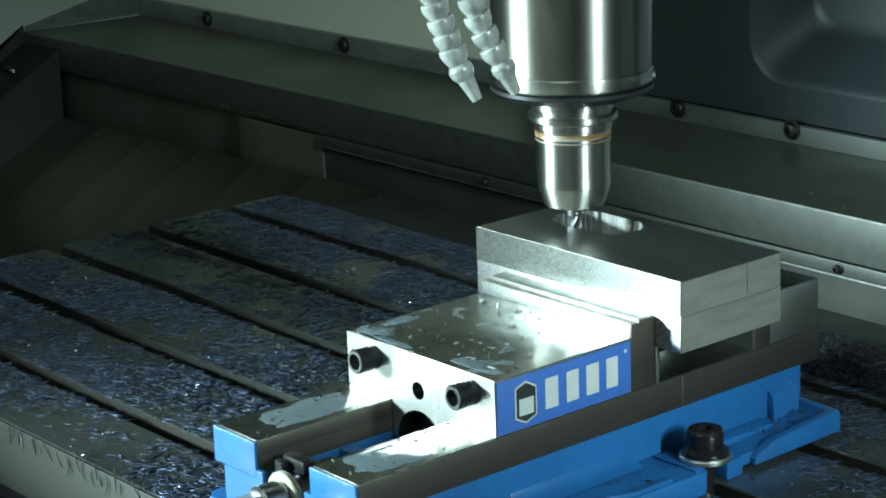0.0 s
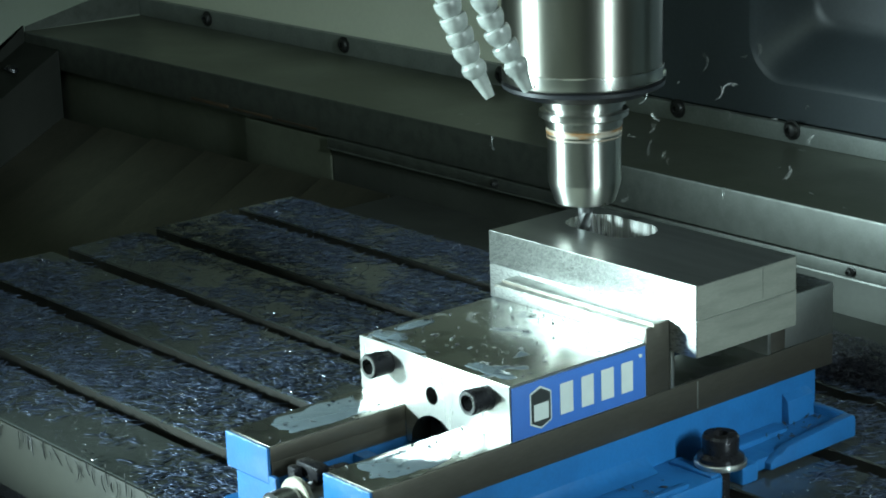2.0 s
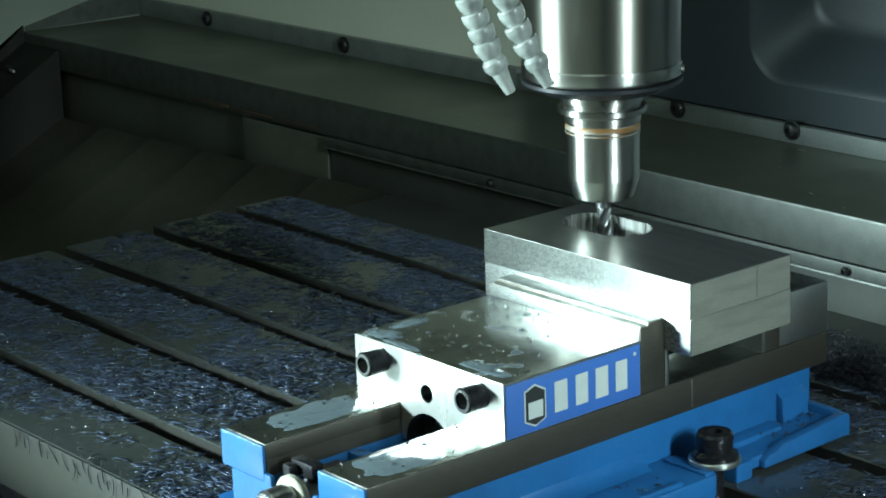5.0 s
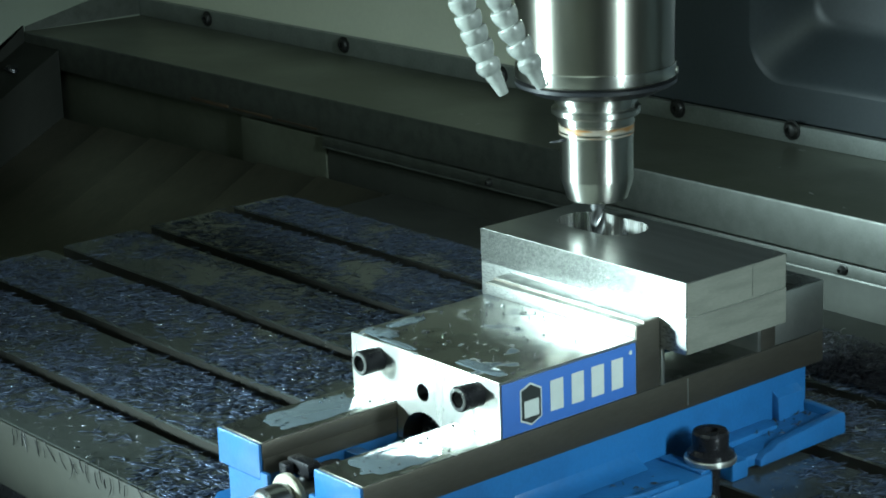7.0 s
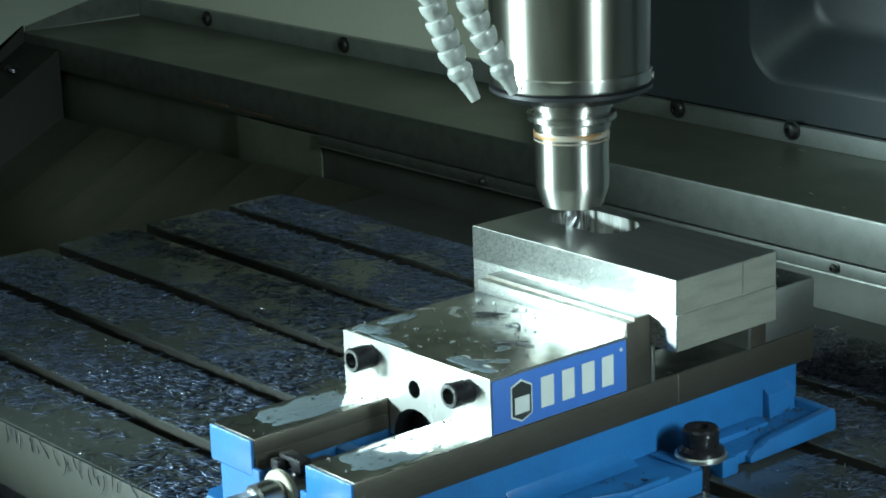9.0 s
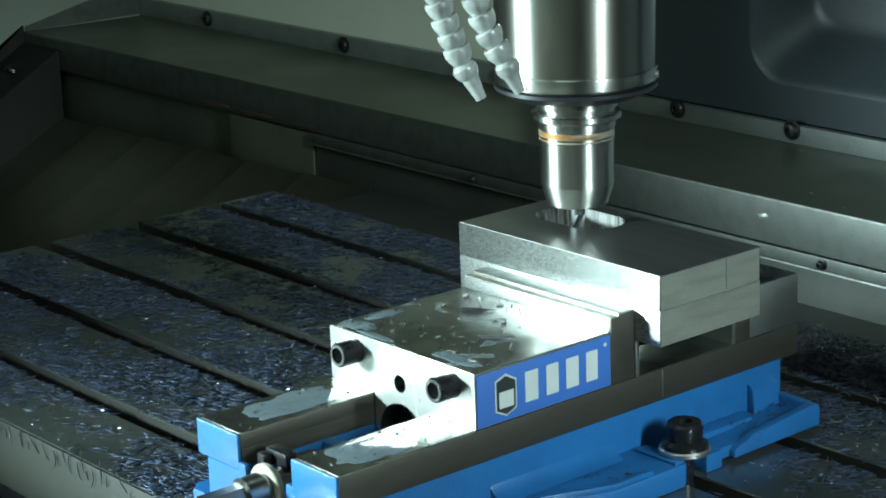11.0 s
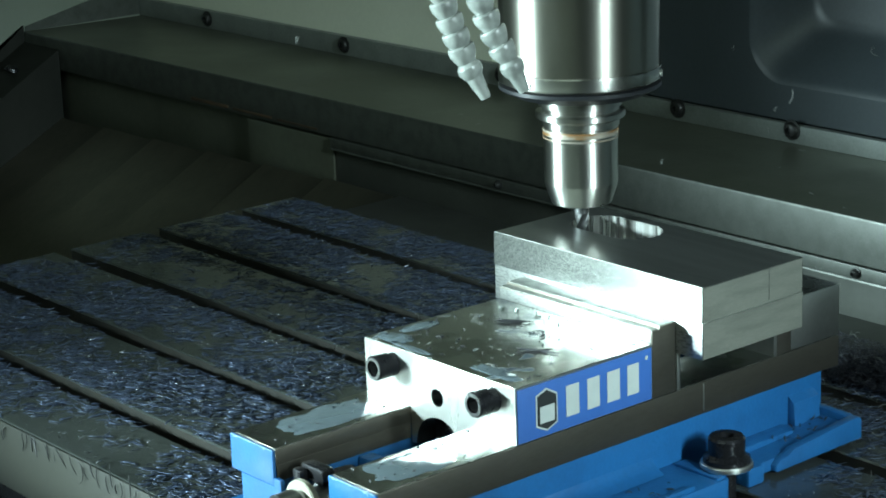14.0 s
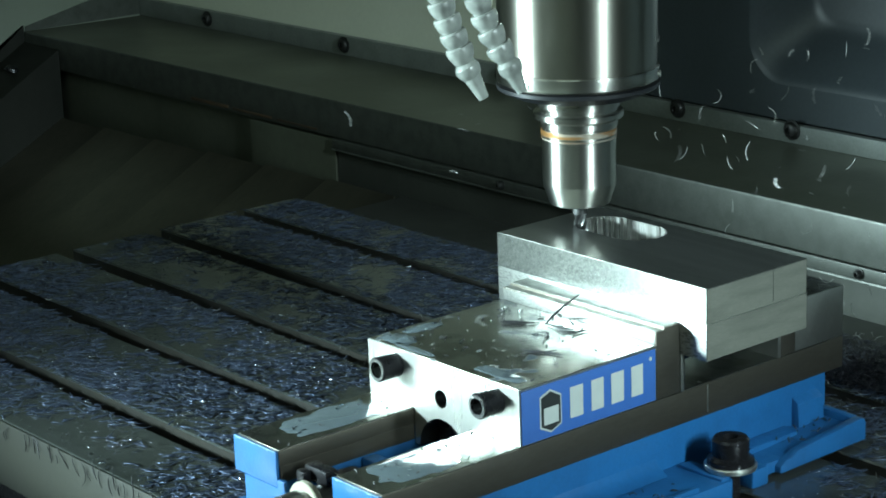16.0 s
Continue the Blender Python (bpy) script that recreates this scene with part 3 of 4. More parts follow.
# lugs on both sides, with a slot for the hold-down bolt
for side in (1, -1):
    rear = [(0.064 * side, 0.187), (0.0975 * side, 0.187), (0.0990 * side, 0.200), (0.0990 * side, 0.304), (0.064 * side, 0.307)]
    part("rear_lug", prism(rear, "z", 0.003, 0.0120, bevel=0.002), BLUE_PAINT, vise)
    bed = [(0.2050, 0.0110), (0.2350, 0.0125), (0.3020, 0.0160), (0.3020, 0.0040), (0.2050, 0.0040)]
    part("lug_floor", prism(bed, "x", min(0.0655 * side, 0.0972 * side), max(0.0655 * side, 0.0972 * side), bevel=0.0010), BLUE_PAINT, vise)
    part("slot_block", box(min(0.0890 * side, 0.1045 * side), max(0.0890 * side, 0.1045 * side), 0.1875, 0.2040, 0.0, 0.0138, 0.002), BLUE_PAINT, vise)
    rim = [(0.2165, 0.0035), (0.2165, 0.0085), (0.2215, 0.0120), (0.2290, 0.0130), (0.2350, 0.0164), (0.3040, 0.0216), (0.3072, 0.0205), (0.3085, 0.0175), (0.3085, 0.0045)]
    part("lug_rim", prism(rim, "x", min(0.0970 * side, 0.1045 * side), max(0.0970 * side, 0.1045 * side), bevel=0.0012), BLUE_PAINT, vise)
    part("lug_end_wall", prism([(0.064 * side, 0.0035), (0.0968 * side, 0.0035), (0.0968 * side, 0.0208), (0.078 * side, 0.0215), (0.064 * side, 0.0215)], "y", 0.3010, 0.3085, bevel=0.0012), BLUE_PAINT, vise)
    part("lug_step", prism([(0.064 * side, 0.1900), (0.0795 * side, 0.1900), (0.0795 * side, 0.2620), (0.0770 * side, 0.2660), (0.064 * side, 0.2660)], "z", 0.0115, 0.0165, bevel=0.0014), BLUE_PAINT, vise)
    front = [(0.064 * side, -0.02), (0.092 * side, 0.03), (0.112 * side, 0.09), (0.112 * side, 0.158), (0.109 * side, 0.1630), (0.064 * side, 0.1630)]
    part("front_lug", prism(front, "z", 0.0, 0.0180, bevel=0.003), BLUE_PAINT, vise)
    frame_rim = [(0.086 * side, 0.040), (0.0895 * side, 0.036), (0.1105 * side, 0.091), (0.1105 * side, 0.128), (0.1070 * side, 0.128), (0.1070 * side, 0.092)]
    part("lug_rim", prism(frame_rim, "z", 0.0175, 0.0212, bevel=0.001), BLUE_PAINT, vise)
    pad = [(0.070 * side, 0.150), (0.1100 * side, 0.150), (0.1100 * side, 0.157), (0.108 * side, 0.1618), (0.070 * side, 0.1618)]
    part("bolt_pad", prism(pad, "z", 0.0175, 0.0200, bevel=0.001), BLUE_PAINT, vise)
    part("lug_web", box(min(0.064 * side, 0.078 * side), max(0.064 * side, 0.078 * side), 0.1632, 0.1865, 0.0, 0.0115, 0.001), BLUE_PAINT, vise)
    web = [(0.0655 * side, 0.0182), (0.0785 * side, 0.0182), (0.0735 * side, 0.0200), (0.0680 * side, 0.0240), (0.0655 * side, 0.0290)]
    part("gusset", prism(web, "y", 0.02, 0.133, bevel=0.0012), BLUE_PAINT, vise)
    boss = [(0.0655 * side, 0.0115), (0.0735 * side, 0.0115), (0.0718 * side, 0.0318), (0.0655 * side, 0.0368)]
    part("side_boss", prism(boss, "y", 0.272, 0.3000, bevel=0.0014), BLUE_PAINT, vise)
    part("end_lug", prism([(0.064 * side, -0.112), (0.090 * side, -0.112), (0.098 * side, -0.104), (0.098 * side, -0.075), (0.064 * side, -0.06)], "z", 0.0, 0.020, bevel=0.003), BLUE_PAINT, vise)
    bolt = (0.0990 * side, 0.1710, 0.0201)
    part("washer", lathe([(0.0, 0), (0.0176, 0), (0.0182, 0.0008), (0.0182, 0.0032), (0.0176, 0.004), (0.0, 0.004)], 40, bolt), GROUND_STEEL, vise, "steel washer")
    part("flange_nut", lathe([(0.0, 0.004), (0.0162, 0.004), (0.0162, 0.0070), (0.0125, 0.0096), (0.0, 0.0096)], 40, bolt), DARK_STEEL, vise)
    part("hold_down_bolt", lathe([(0.0, 0.0095), (0.0124, 0.0095), (0.0128, 0.0105), (0.0128, 0.0205), (0.0115, 0.0222), (0.0052, 0.0225), (0.0048, 0.017), (0, 0.017)], 40, bolt), DARK_STEEL, vise, "black socket-head hold-down bolt")
    part("bolt_shank", lathe([(0.0, 0.0), (0.0065, 0.0), (0.0065, -0.030), (0, -0.030)], 20, bolt), DARK_STEEL, vise)
# printed plate on the side of the sliding jaw
plate = part("name_plate", box(W, W + 0.0009, 0.0012, 0.1215, BED + 0.0014, JAW - 0.0012, 0.0002), LABEL_BLUE, vise, "blue printed name plate with pale shapes")
LX = W + 0.0009


def flat_shape(name, pts, mat, lift=0.0):
    return part(name, prism(pts, "x", LX + lift, LX + lift + 0.0003), mat, plate)


flat_shape("badge_rim", [(0.0165, 0.0835), (0.0258, 0.0790), (0.0352, 0.0830), (0.0352, 0.1030), (0.0258, 0.1082), (0.0165, 0.1046)], LABEL_WHITE)
flat_shape("badge", [(0.0176, 0.0843), (0.0258, 0.0803), (0.0341, 0.0837), (0.0341, 0.1022), (0.0258, 0.1068), (0.0176, 0.1038)], LABEL_BLACK, 0.0003)
flat_shape("badge_mark", [(0.0195, 0.0852), (0.0322, 0.0852), (0.0322, 0.0965), (0.0195, 0.0965)], LABEL_WHITE, 0.0006)
for y0, y1 in ((0.0430, 0.0545), (0.0620, 0.0730), (0.0800, 0.0915), (0.0985, 0.1092)):
    flat_shape("pale_bar", [(y0, 0.0838), (y1, 0.0838), (y1, 0.1048), (y0, 0.1048)], LABEL_WHITE)
flat_shape("dot", circle(0.1165, 0.1062, 0.0014, 16), LABEL_WHITE)


def puddle(cx, cy, z, lx, ly, seed, name="coolant_puddle"):
    """A thin film of milky coolant with a wandering outline, its sheen painted pale."""
    bm = bmesh.new()
    n = 56
    outer, inner = [], []
    for q in range(n):
        a = 2 * math.pi * q / n
        sq = (abs(math.cos(a)) ** 3 + abs(math.sin(a)) ** 3) ** (-1 / 3)
        r = sq * (1 + 0.22 * noise.noise(Vector((2.2 * math.cos(a), 2.2 * math.sin(a), seed))) + 0.10 * noise.noise(Vector((6 * math.cos(a), 6 * math.sin(a), seed))))
        outer.append(bm.verts.new((cx + lx * r * math.cos(a), cy + ly * r * math.sin(a), z)))
        inner.append(bm.verts.new((cx + lx * r * 0.94 * math.cos(a), cy + ly * r * 0.94 * math.sin(a), z + 0.0003)))
    for q in range(n):
        w = (q + 1) % n
        bm.faces.new((outer[q], outer[w], inner[w], inner[q]))
    bm.faces.new(inner)
    return part(name, bm, COOLANT, vise, "thin film of milky coolant, pale sheen in its colour")


puddle(-0.053, -0.052, BED + 0.0007, 0.0175, 0.036, 1.0)
puddle(0.052, -0.066, BED + 0.0007, 0.0185, 0.030, 2.0)
puddle(-0.058, 0.013, JAW + 0.0006, 0.013, 0.009, 3.0)
puddle(0.046, 0.0125, JAW + 0.0006, 0.022, 0.0060, 5.0)
puddle(-0.066, 0.040, JAW + 0.0006, 0.006, 0.016, 6.0)
puddle(-0.034, 0.006, JAW + 0.0006, 0.020, 0.0030, 4.0)

# ---- parallels and the two stacked plates ----
for y in (0.1462, 0.2440):
    bar = thing("parallel_bar", (0, y, BED + 0.0006), "thin ground steel parallel standing in the vise", "parallel", "parallels")
    part("bar", box(-W + 0.002, W + 0.0006, y, y + 0.0032, BED + 0.0006, 0.1018, 0.0004), GROUND_STEEL, bar)
X0, X1, Y0, Y1 = -0.1067, 0.0996, 0.1461, 0.2471
lower = thing("steel_plate", (0, 0.197, 0.102), "raw steel plate clamped in the vise under another", "steel plate", "stacked plates")
part("lower_plate", box(X0 + 0.0004, X1 + 0.0003, Y0, Y1, 0.1020, 0.1274, 0.0003), SAWN_LIGHT, lower)
part("sawn_end", box(X1 + 0.0003, X1 + 0.0006, Y0 + 0.0007, Y1 - 0.0007, 0.1023, 0.1275, 0), SAWN_END, lower, "sawn end face with a duller skin to lighten it")
upper = thing("workpiece", (0, 0.197, 0.1276), "steel plate with a freshly milled pocket, clamped in the vise", "workpiece")
pocket = []
for q in range(144):
    a = 2 * math.pi * q / 144
    ux = 0.0215 if math.cos(a) > 0 else -0.0110
    r = 0.0225 - 0.0009 * abs(math.sin(9 * a + 0.4)) + 0.0004 * math.sin(23 * a + 1)
    pocket.append((-0.0545 + ux + r * math.cos(a), 0.2150 + r * math.sin(a)))
part("upper_plate", prism([(X0, Y0 + 0.0002), (X1, Y0 + 0.0002), (X1, Y1 - 0.0002), (X0, Y1 - 0.0002)], "z", 0.1276, 0.1522, [pocket]), SAWN_STEEL, upper)
part("milled_face", prism([(X0 + 0.0005, Y0 + 0.0007), (X1 - 0.0005, Y0 + 0.0007), (X1 - 0.0005, Y1 - 0.0007), (X0 + 0.0005, Y1 - 0.0007)], "z", 0.1522, 0.1524, [pocket]), MILLED_TOP, upper, "fine-milled grey top face")
part("sawn_end", box(X1, X1 + 0.0003, Y0 + 0.0009, Y1 - 0.0009, 0.1277, 0.1519, 0), SAWN_END, upper, "sawn end face with a duller skin to lighten it")
# thin bright strip along the joint of the two plates
part("bright_seam", box(X1, X1 + 0.0009, Y0 + 0.001, Y1 - 0.001, 0.12745, 0.12785, 0), GROUND_STEEL, upper)
# thin grey upright line on the end face
part("faint_line", box(X1 - 0.0002, X1 + 0.0005, 0.2118, 0.2123, 0.1290, 0.1515, 0), MUTED_STEEL, upper)
wall_pocket = bmesh.new()
lo = [wall_pocket.verts.new((x, y, 0.1277)) for x, y in pocket]
hi = [wall_pocket.verts.new((x, y, 0.1523)) for x, y in pocket]
for q in range(144):
    wall_pocket.faces.new((lo[q], lo[(q + 1) % 144], hi[(q + 1) % 144], hi[q]))
bmesh.ops.scale(wall_pocket, verts=wall_pocket.verts, vec=(0.996, 0.996, 1), space=Matrix.Translation((0.0545, -0.2150, 0)))
part("pocket_wall", wall_pocket, POCKET_STEEL, upper, "freshly cut pocket wall, glint streaks in its colour", 8)

# ---- spindle ----
AX, AY = -0.0575, 0.1994
head = thing("spindle_head", (AX, AY, 0.25), "bright steel spindle nose of a milling machine", "spindle")
at = (AX, AY, 0)
part("nose", lathe([(0.0, 0.259), (0.0530, 0.259), (0.0575, 0.2610), (0.0580, 0.2625), (0.0580, 0.2700), (0.0572, 0.2712), (0.0582, 0.33), (0.0592, 0.40), (0.0605, 0.55), (0.0, 0.55)], 96, at), NOSE_STEEL, head, "", 9)
part("nose_band", lathe([(0.0560, 0.2612), (0.0586, 0.2616), (0.0588, 0.2622), (0.0588, 0.2700), (0.0585, 0.2706), (0.0560, 0.2708)], 96, at), CHROME, head, "ground lower band", 20)
part("seal_ring", lathe([(0.030, 0.2500), (0.0470, 0.2500), (0.0490, 0.2512), (0.0570, 0.2548), (0.0590, 0.2562), (0.0590, 0.2588), (0.0570, 0.2592), (0.030, 0.2592)], 96, at), BLACK_RUBBER, head, "black seal ring")
part("head_casting", box(AX - 0.13, AX + 0.13, AY - 0.12, AY + 0.50, 0.55, 0.9, 0.02), WHITE_WALL, head, "white painted head casting")
for q in range(3):
    a = radians(120 * q + 38)
    part("nose_screw", lathe([(0.0, 0.0), (0.0026, 0.0), (0.0026, 0.002), (0, 0.002)], 12, (AX + 0.0578 * math.cos(a), AY + 0.0578 * math.sin(a), 0.2645), Matrix.Rotation(a, 4, "Z") @ TO_RIGHT), GROUND_STEEL, head)
holder = part("tool_holder", lathe([(0.0, 0.1688), (0.0210, 0.1685), (0.0218, 0.1688), (0.0223, 0.1694), (0.0263, 0.1815), (0.0269, 0.1845), (0.0270, 0.2168), (0.0274, 0.2172), (0.0274, 0.2262), (0.0284, 0.2270), (0.0284, 0.2312),
                                    (0.0304, 0.2326), (0.0320, 0.2330), (0.0328, 0.2336), (0.0328, 0.2372), (0.0320, 0.2380), (0.0282, 0.2384), (0.0282, 0.2412), (0.0304, 0.2418), (0.0304, 0.2470), (0.0292, 0.2490), (0.0, 0.2490)], 80, at), CHROME, head, "polished collet tool holder", 9)
for z0, z1 in ((0.2207, 0.2250), (0.2180, 0.2192)):
    part("colour_band", lathe([(0.0273, z0), (0.02765, z0 + 0.0001), (0.02765, z1 - 0.0001), (0.0273, z1)], 80, at), AMBER, holder, "worn amber coloured band")


def end_mill():
    """A four-flute cutter: a twisted cross section below a plain shank."""
    bm = bmesh.new()
    rings = []
    n = 48
    for s in range(25):
        z = 0.1290 + 0.0330 * s / 24
        ring = []
        for q in range(n):
            a = 2 * math.pi * q / n
            f = (a * 4 / (2 * math.pi)) % 1.0
            r = 0.0053 * (0.68 + 0.32 * max(0.0, 1 - 2.6 * f) + 0.32 * max(0.0, (f - 0.78) / 0.22) ** 2)
            tw = (z - 0.129) * 95
            ring.append(bm.verts.new((AX + min(r, 0.0053) * math.cos(a + tw), AY + min(r, 0.0053) * math.sin(a + tw), z)))
        rings.append(ring)
    for lo_, hi_ in zip(rings, rings[1:]):
        for q in range(n):
            bm.faces.new((lo_[q], lo_[(q + 1) % n], hi_[(q + 1) % n], hi_[q]))
    bm.faces.new(rings[0])
    bm.faces.new(rings[-1])
    return joined(bm, lathe([(0, 0.160), (0.0054, 0.160), (0.0054, 0.1686), (0, 0.1686)], 32, at))


part("end_mill", end_mill(), CARBIDE, holder, "grey four-flute end mill", 40)
# left and near as the camera sees them
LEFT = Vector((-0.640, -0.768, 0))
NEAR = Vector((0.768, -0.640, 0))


def coolant_hose(path, tip):
    """A ball-and-socket hose: a segment at each step of the path, then a tapered nozzle."""
    first = True
    top = None
    for a, b in zip(path, path[1:]):
        d = (b - a)
        turn = Vector((0, 0, -1)).rotation_difference(d).to_matrix().to_4x4()
        ln = d.length
        prof = [(0.0052, 0.0006), (0.0070, 0.0022), (0.0086, 0.0021), (0.0093, 0.0011), (0.0094, -0.0012), (0.0090, -0.0036), (0.0081, -0.0060), (0.0068, -0.0086), (0.0063, -0.0098), (0.0060, -ln), (0.0050, -ln - 0.001)]
        bm = lathe(prof, 24, a, turn)
        if first:
            top = part("coolant_hose", bm, HOSE_PLASTIC, head, "pale jointed plastic coolant hose")
            first = False
        else:
            part("segment", bm, HOSE_PLASTIC, top)
    d = tip - path[-1]
    turn = Vector((0, 0, -1)).rotation_difference(d).to_matrix().to_4x4()
    ln = d.length
    prof = [(0.0042, 0.002), (0.0066, 0.0), (0.0084, -0.0025), (0.0086, -0.0055), (0.0072, -0.0090), (0.0060, -0.0105), (0.0036, -ln), (0.0030, -ln), (0.0028, -ln + 0.004), (0, -ln + 0.004)]
    part("nozzle", lathe(prof, 24, path[-1], turn), HOSE_PLASTIC, top)


AXIS = Vector((AX, AY, 0))


# hose points are slid along the view rays to fit the camera's view
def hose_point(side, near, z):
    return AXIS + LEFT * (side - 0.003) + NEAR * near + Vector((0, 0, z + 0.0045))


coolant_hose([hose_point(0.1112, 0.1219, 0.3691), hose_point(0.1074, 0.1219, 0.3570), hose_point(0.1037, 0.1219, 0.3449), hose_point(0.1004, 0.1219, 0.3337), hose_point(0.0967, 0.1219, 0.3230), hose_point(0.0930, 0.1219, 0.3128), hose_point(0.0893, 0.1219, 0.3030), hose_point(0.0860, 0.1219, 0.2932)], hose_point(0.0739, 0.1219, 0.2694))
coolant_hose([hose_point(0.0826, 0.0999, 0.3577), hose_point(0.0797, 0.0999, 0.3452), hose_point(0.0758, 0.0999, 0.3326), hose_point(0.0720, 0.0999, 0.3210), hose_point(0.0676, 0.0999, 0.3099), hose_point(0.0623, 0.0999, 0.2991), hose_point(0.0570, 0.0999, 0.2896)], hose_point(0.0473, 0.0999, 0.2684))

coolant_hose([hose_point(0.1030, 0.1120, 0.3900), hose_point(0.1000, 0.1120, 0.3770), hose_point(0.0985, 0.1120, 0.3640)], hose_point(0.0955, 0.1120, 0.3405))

# ---- chips ----
rng = random.Random(4)


def chip_strip(verts, faces, at_, length, width, curl, yaw, tilt, roll, thick=0.0003, segs=4):
    """A thin curled shaving, appended to verts and faces."""
    m = Matrix.Translation(at_) @ Euler((roll, tilt, yaw)).to_matrix().to_4x4()
    base = len(verts)
    for s in range(segs + 1):
        u = s / segs - 0.5
        if abs(curl) > 1e-3:
            px, pz = math.sin(curl * u) / curl * length, (1 - math.cos(curl * u)) / curl * length
        else:
            px, pz = u * length, 0
        wd = width * (1 - 0.9 * abs(2 * u) ** 3)
        for sy in (-1, 1):
            verts.append(m @ Vector((px, sy * wd / 2, pz)))
    for s in range(segs):
        k = base + 2 * s
        faces.append((k, k + 1, k + 3, k + 2))


def stuff(name, verts, faces, mat, label, category):
    me = bpy.data.meshes.new(name)
    me.from_pydata([tuple(p) for p in verts], [], faces)
    me.materials.append(mat)
    for f in me.polygons:
        f.use_smooth = True
    ob = new(name, me)
    so = ob.modifiers.new("thickness", "SOLIDIFY")
    so.thickness = 0.0003
    return tagged(ob, label, category, kind="stuff")


def in_slot(y):
    k = (y - SLOT_FIRST) % SLOT_STEP
    return k < SLOT_WIDTH and SLOT_FIRST <= y <= SLOT_FIRST + 4 * SLOT_STEP + SLOT_WIDTH


def under_vise(x, y):
    return (abs(x) < 0.068 and -0.112 < y < 0.31) or (abs(x) < 0.112 and (0.0 < y < 0.157 or 0.176 < y < 0.31)) or (abs(x) < 0.1 and -0.112 < y < -0.06)


verts, faces = [], []
made = 0
while made < 19000:
    x, y = rng.uniform(TABLE_LEFT + 0.004, 0.42), rng.uniform(TABLE_FRONT + 0.001, TABLE_BACK - 0.002)
    if under_vise(x, y):
        continue
    dens = noise.noise(Vector((x * 9, y * 9, 0.3))) + 0.6 * noise.noise(Vector((x * 31, y * 31, 2.1))) + (0.25 if y > 0.38 and x > -0.25 else 0.0) - (0.45 if x > 0.09 and y < 0.37 else 0.0)
    if dens < rng.uniform(-0.50, 0.40):
        continue
    z = 0.0004 + abs(rng.gauss(0, 0.0006))
    if in_slot(y):
        if rng.random() > 0.25:
            continue
        z = -0.028 + abs(rng.gauss(0, 0.004))
    chip_strip(verts, faces, (x, y, z), rng.uniform(0.004, 0.016), rng.uniform(0.0005, 0.0018), rng.uniform(-0.6, 0.6), rng.gauss(0.9, 0.6), rng.gauss(0, 0.04), rng.gauss(0, 0.10), segs=3)
    made += 1
table_chips = stuff("metal_chips", verts, faces, CHIP_STEEL, "loose bluish steel chips strewn over the machine table", "metal chips")

verts, faces = [], []
for q in range(3400):                # a heap behind the vise
    x, y = rng.gauss(0.06, 0.13), 0.428 + rng.uniform(-0.035, 0.032)
    if y > TABLE_BACK + 0.01 or under_vise(x, y):
        continue
    h = 0.013 * math.exp(-((y - 0.445) / 0.03) ** 2)
    chip_strip(verts, faces, (x, y, rng.uniform(0.004, 0.006 + h)), rng.uniform(0.004, 0.013), rng.uniform(0.0006, 0.0018), rng.uniform(-2, 2), rng.uniform(0, 6.3), rng.gauss(0, 0.3), rng.gauss(0, 0.4), segs=3)
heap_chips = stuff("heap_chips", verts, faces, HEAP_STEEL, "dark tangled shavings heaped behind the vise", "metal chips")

verts, faces = [], []
for q in range(2400):                # brighter flakes, added for the sparkle among the chips
    x, y = rng.uniform(TABLE_LEFT + 0.01, 0.42), rng.uniform(TABLE_FRONT + 0.004, TABLE_BACK - 0.004)
    if under_vise(x, y) or in_slot(y):
        continue
    chip_strip(verts, faces, (x, y, 0.0022 + (0.013 if y > 0.41 and abs(x - 0.1) < 0.25 else 0.0)), rng.uniform(0.002, 0.007), rng.uniform(0.0006, 0.0018), rng.uniform(-1.2, 1.2), rng.gauss(0.9, 0.7), rng.gauss(0, 0.15), rng.gauss(0, 0.35), segs=3)
bright_chips = stuff("bright_chips", verts, faces, CHIP_GLINT, "shiny steel flakes added as glints among the darker chips", "metal chips")

verts, faces = [], []
for q in range(26):                  # shavings hanging over the front edge
    x = rng.uniform(-0.40, -0.16)
    chip_strip(verts, faces, (x, TABLE_FRONT - 0.0032, rng.uniform(-0.012, 0.0)), rng.uniform(0.008, 0.022), rng.uniform(0.0006, 0.0012), rng.uniform(-2, 2), rng.uniform(-0.4, 0.4), rng.uniform(0.9, 1.8), 0.0)
edge_chips = stuff("edge_chips", verts, faces, CHIP_DARK, "dark shavings hanging over the table's front edge", "metal chips")
heap_v, heap_f = [], []
nx, ny = 110, 16
for i in range(nx + 1):
    for j in range(ny + 1):
        x, y = -0.20 + 0.62 * i / nx, 0.400 + 0.0570 * j / ny
        lift = math.sin(math.pi * j / ny) * min(1, (i / nx) * 6) * min(1, (1 - i / nx) * 6)
        heap_v.append((x, y, 0.0003 + lift * (0.007 + 0.008 * noise.noise(Vector((x * 45, y * 60, 5))) + 0.005 * noise.noise(Vector((x * 180, y * 180, 9))))))
for i in range(nx):
    for j in range(ny):
        k = i * (ny + 1) + j
        heap_f.append((k, k + ny + 1, k + ny + 2, k + 1))
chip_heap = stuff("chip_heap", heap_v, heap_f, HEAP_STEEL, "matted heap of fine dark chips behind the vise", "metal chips")

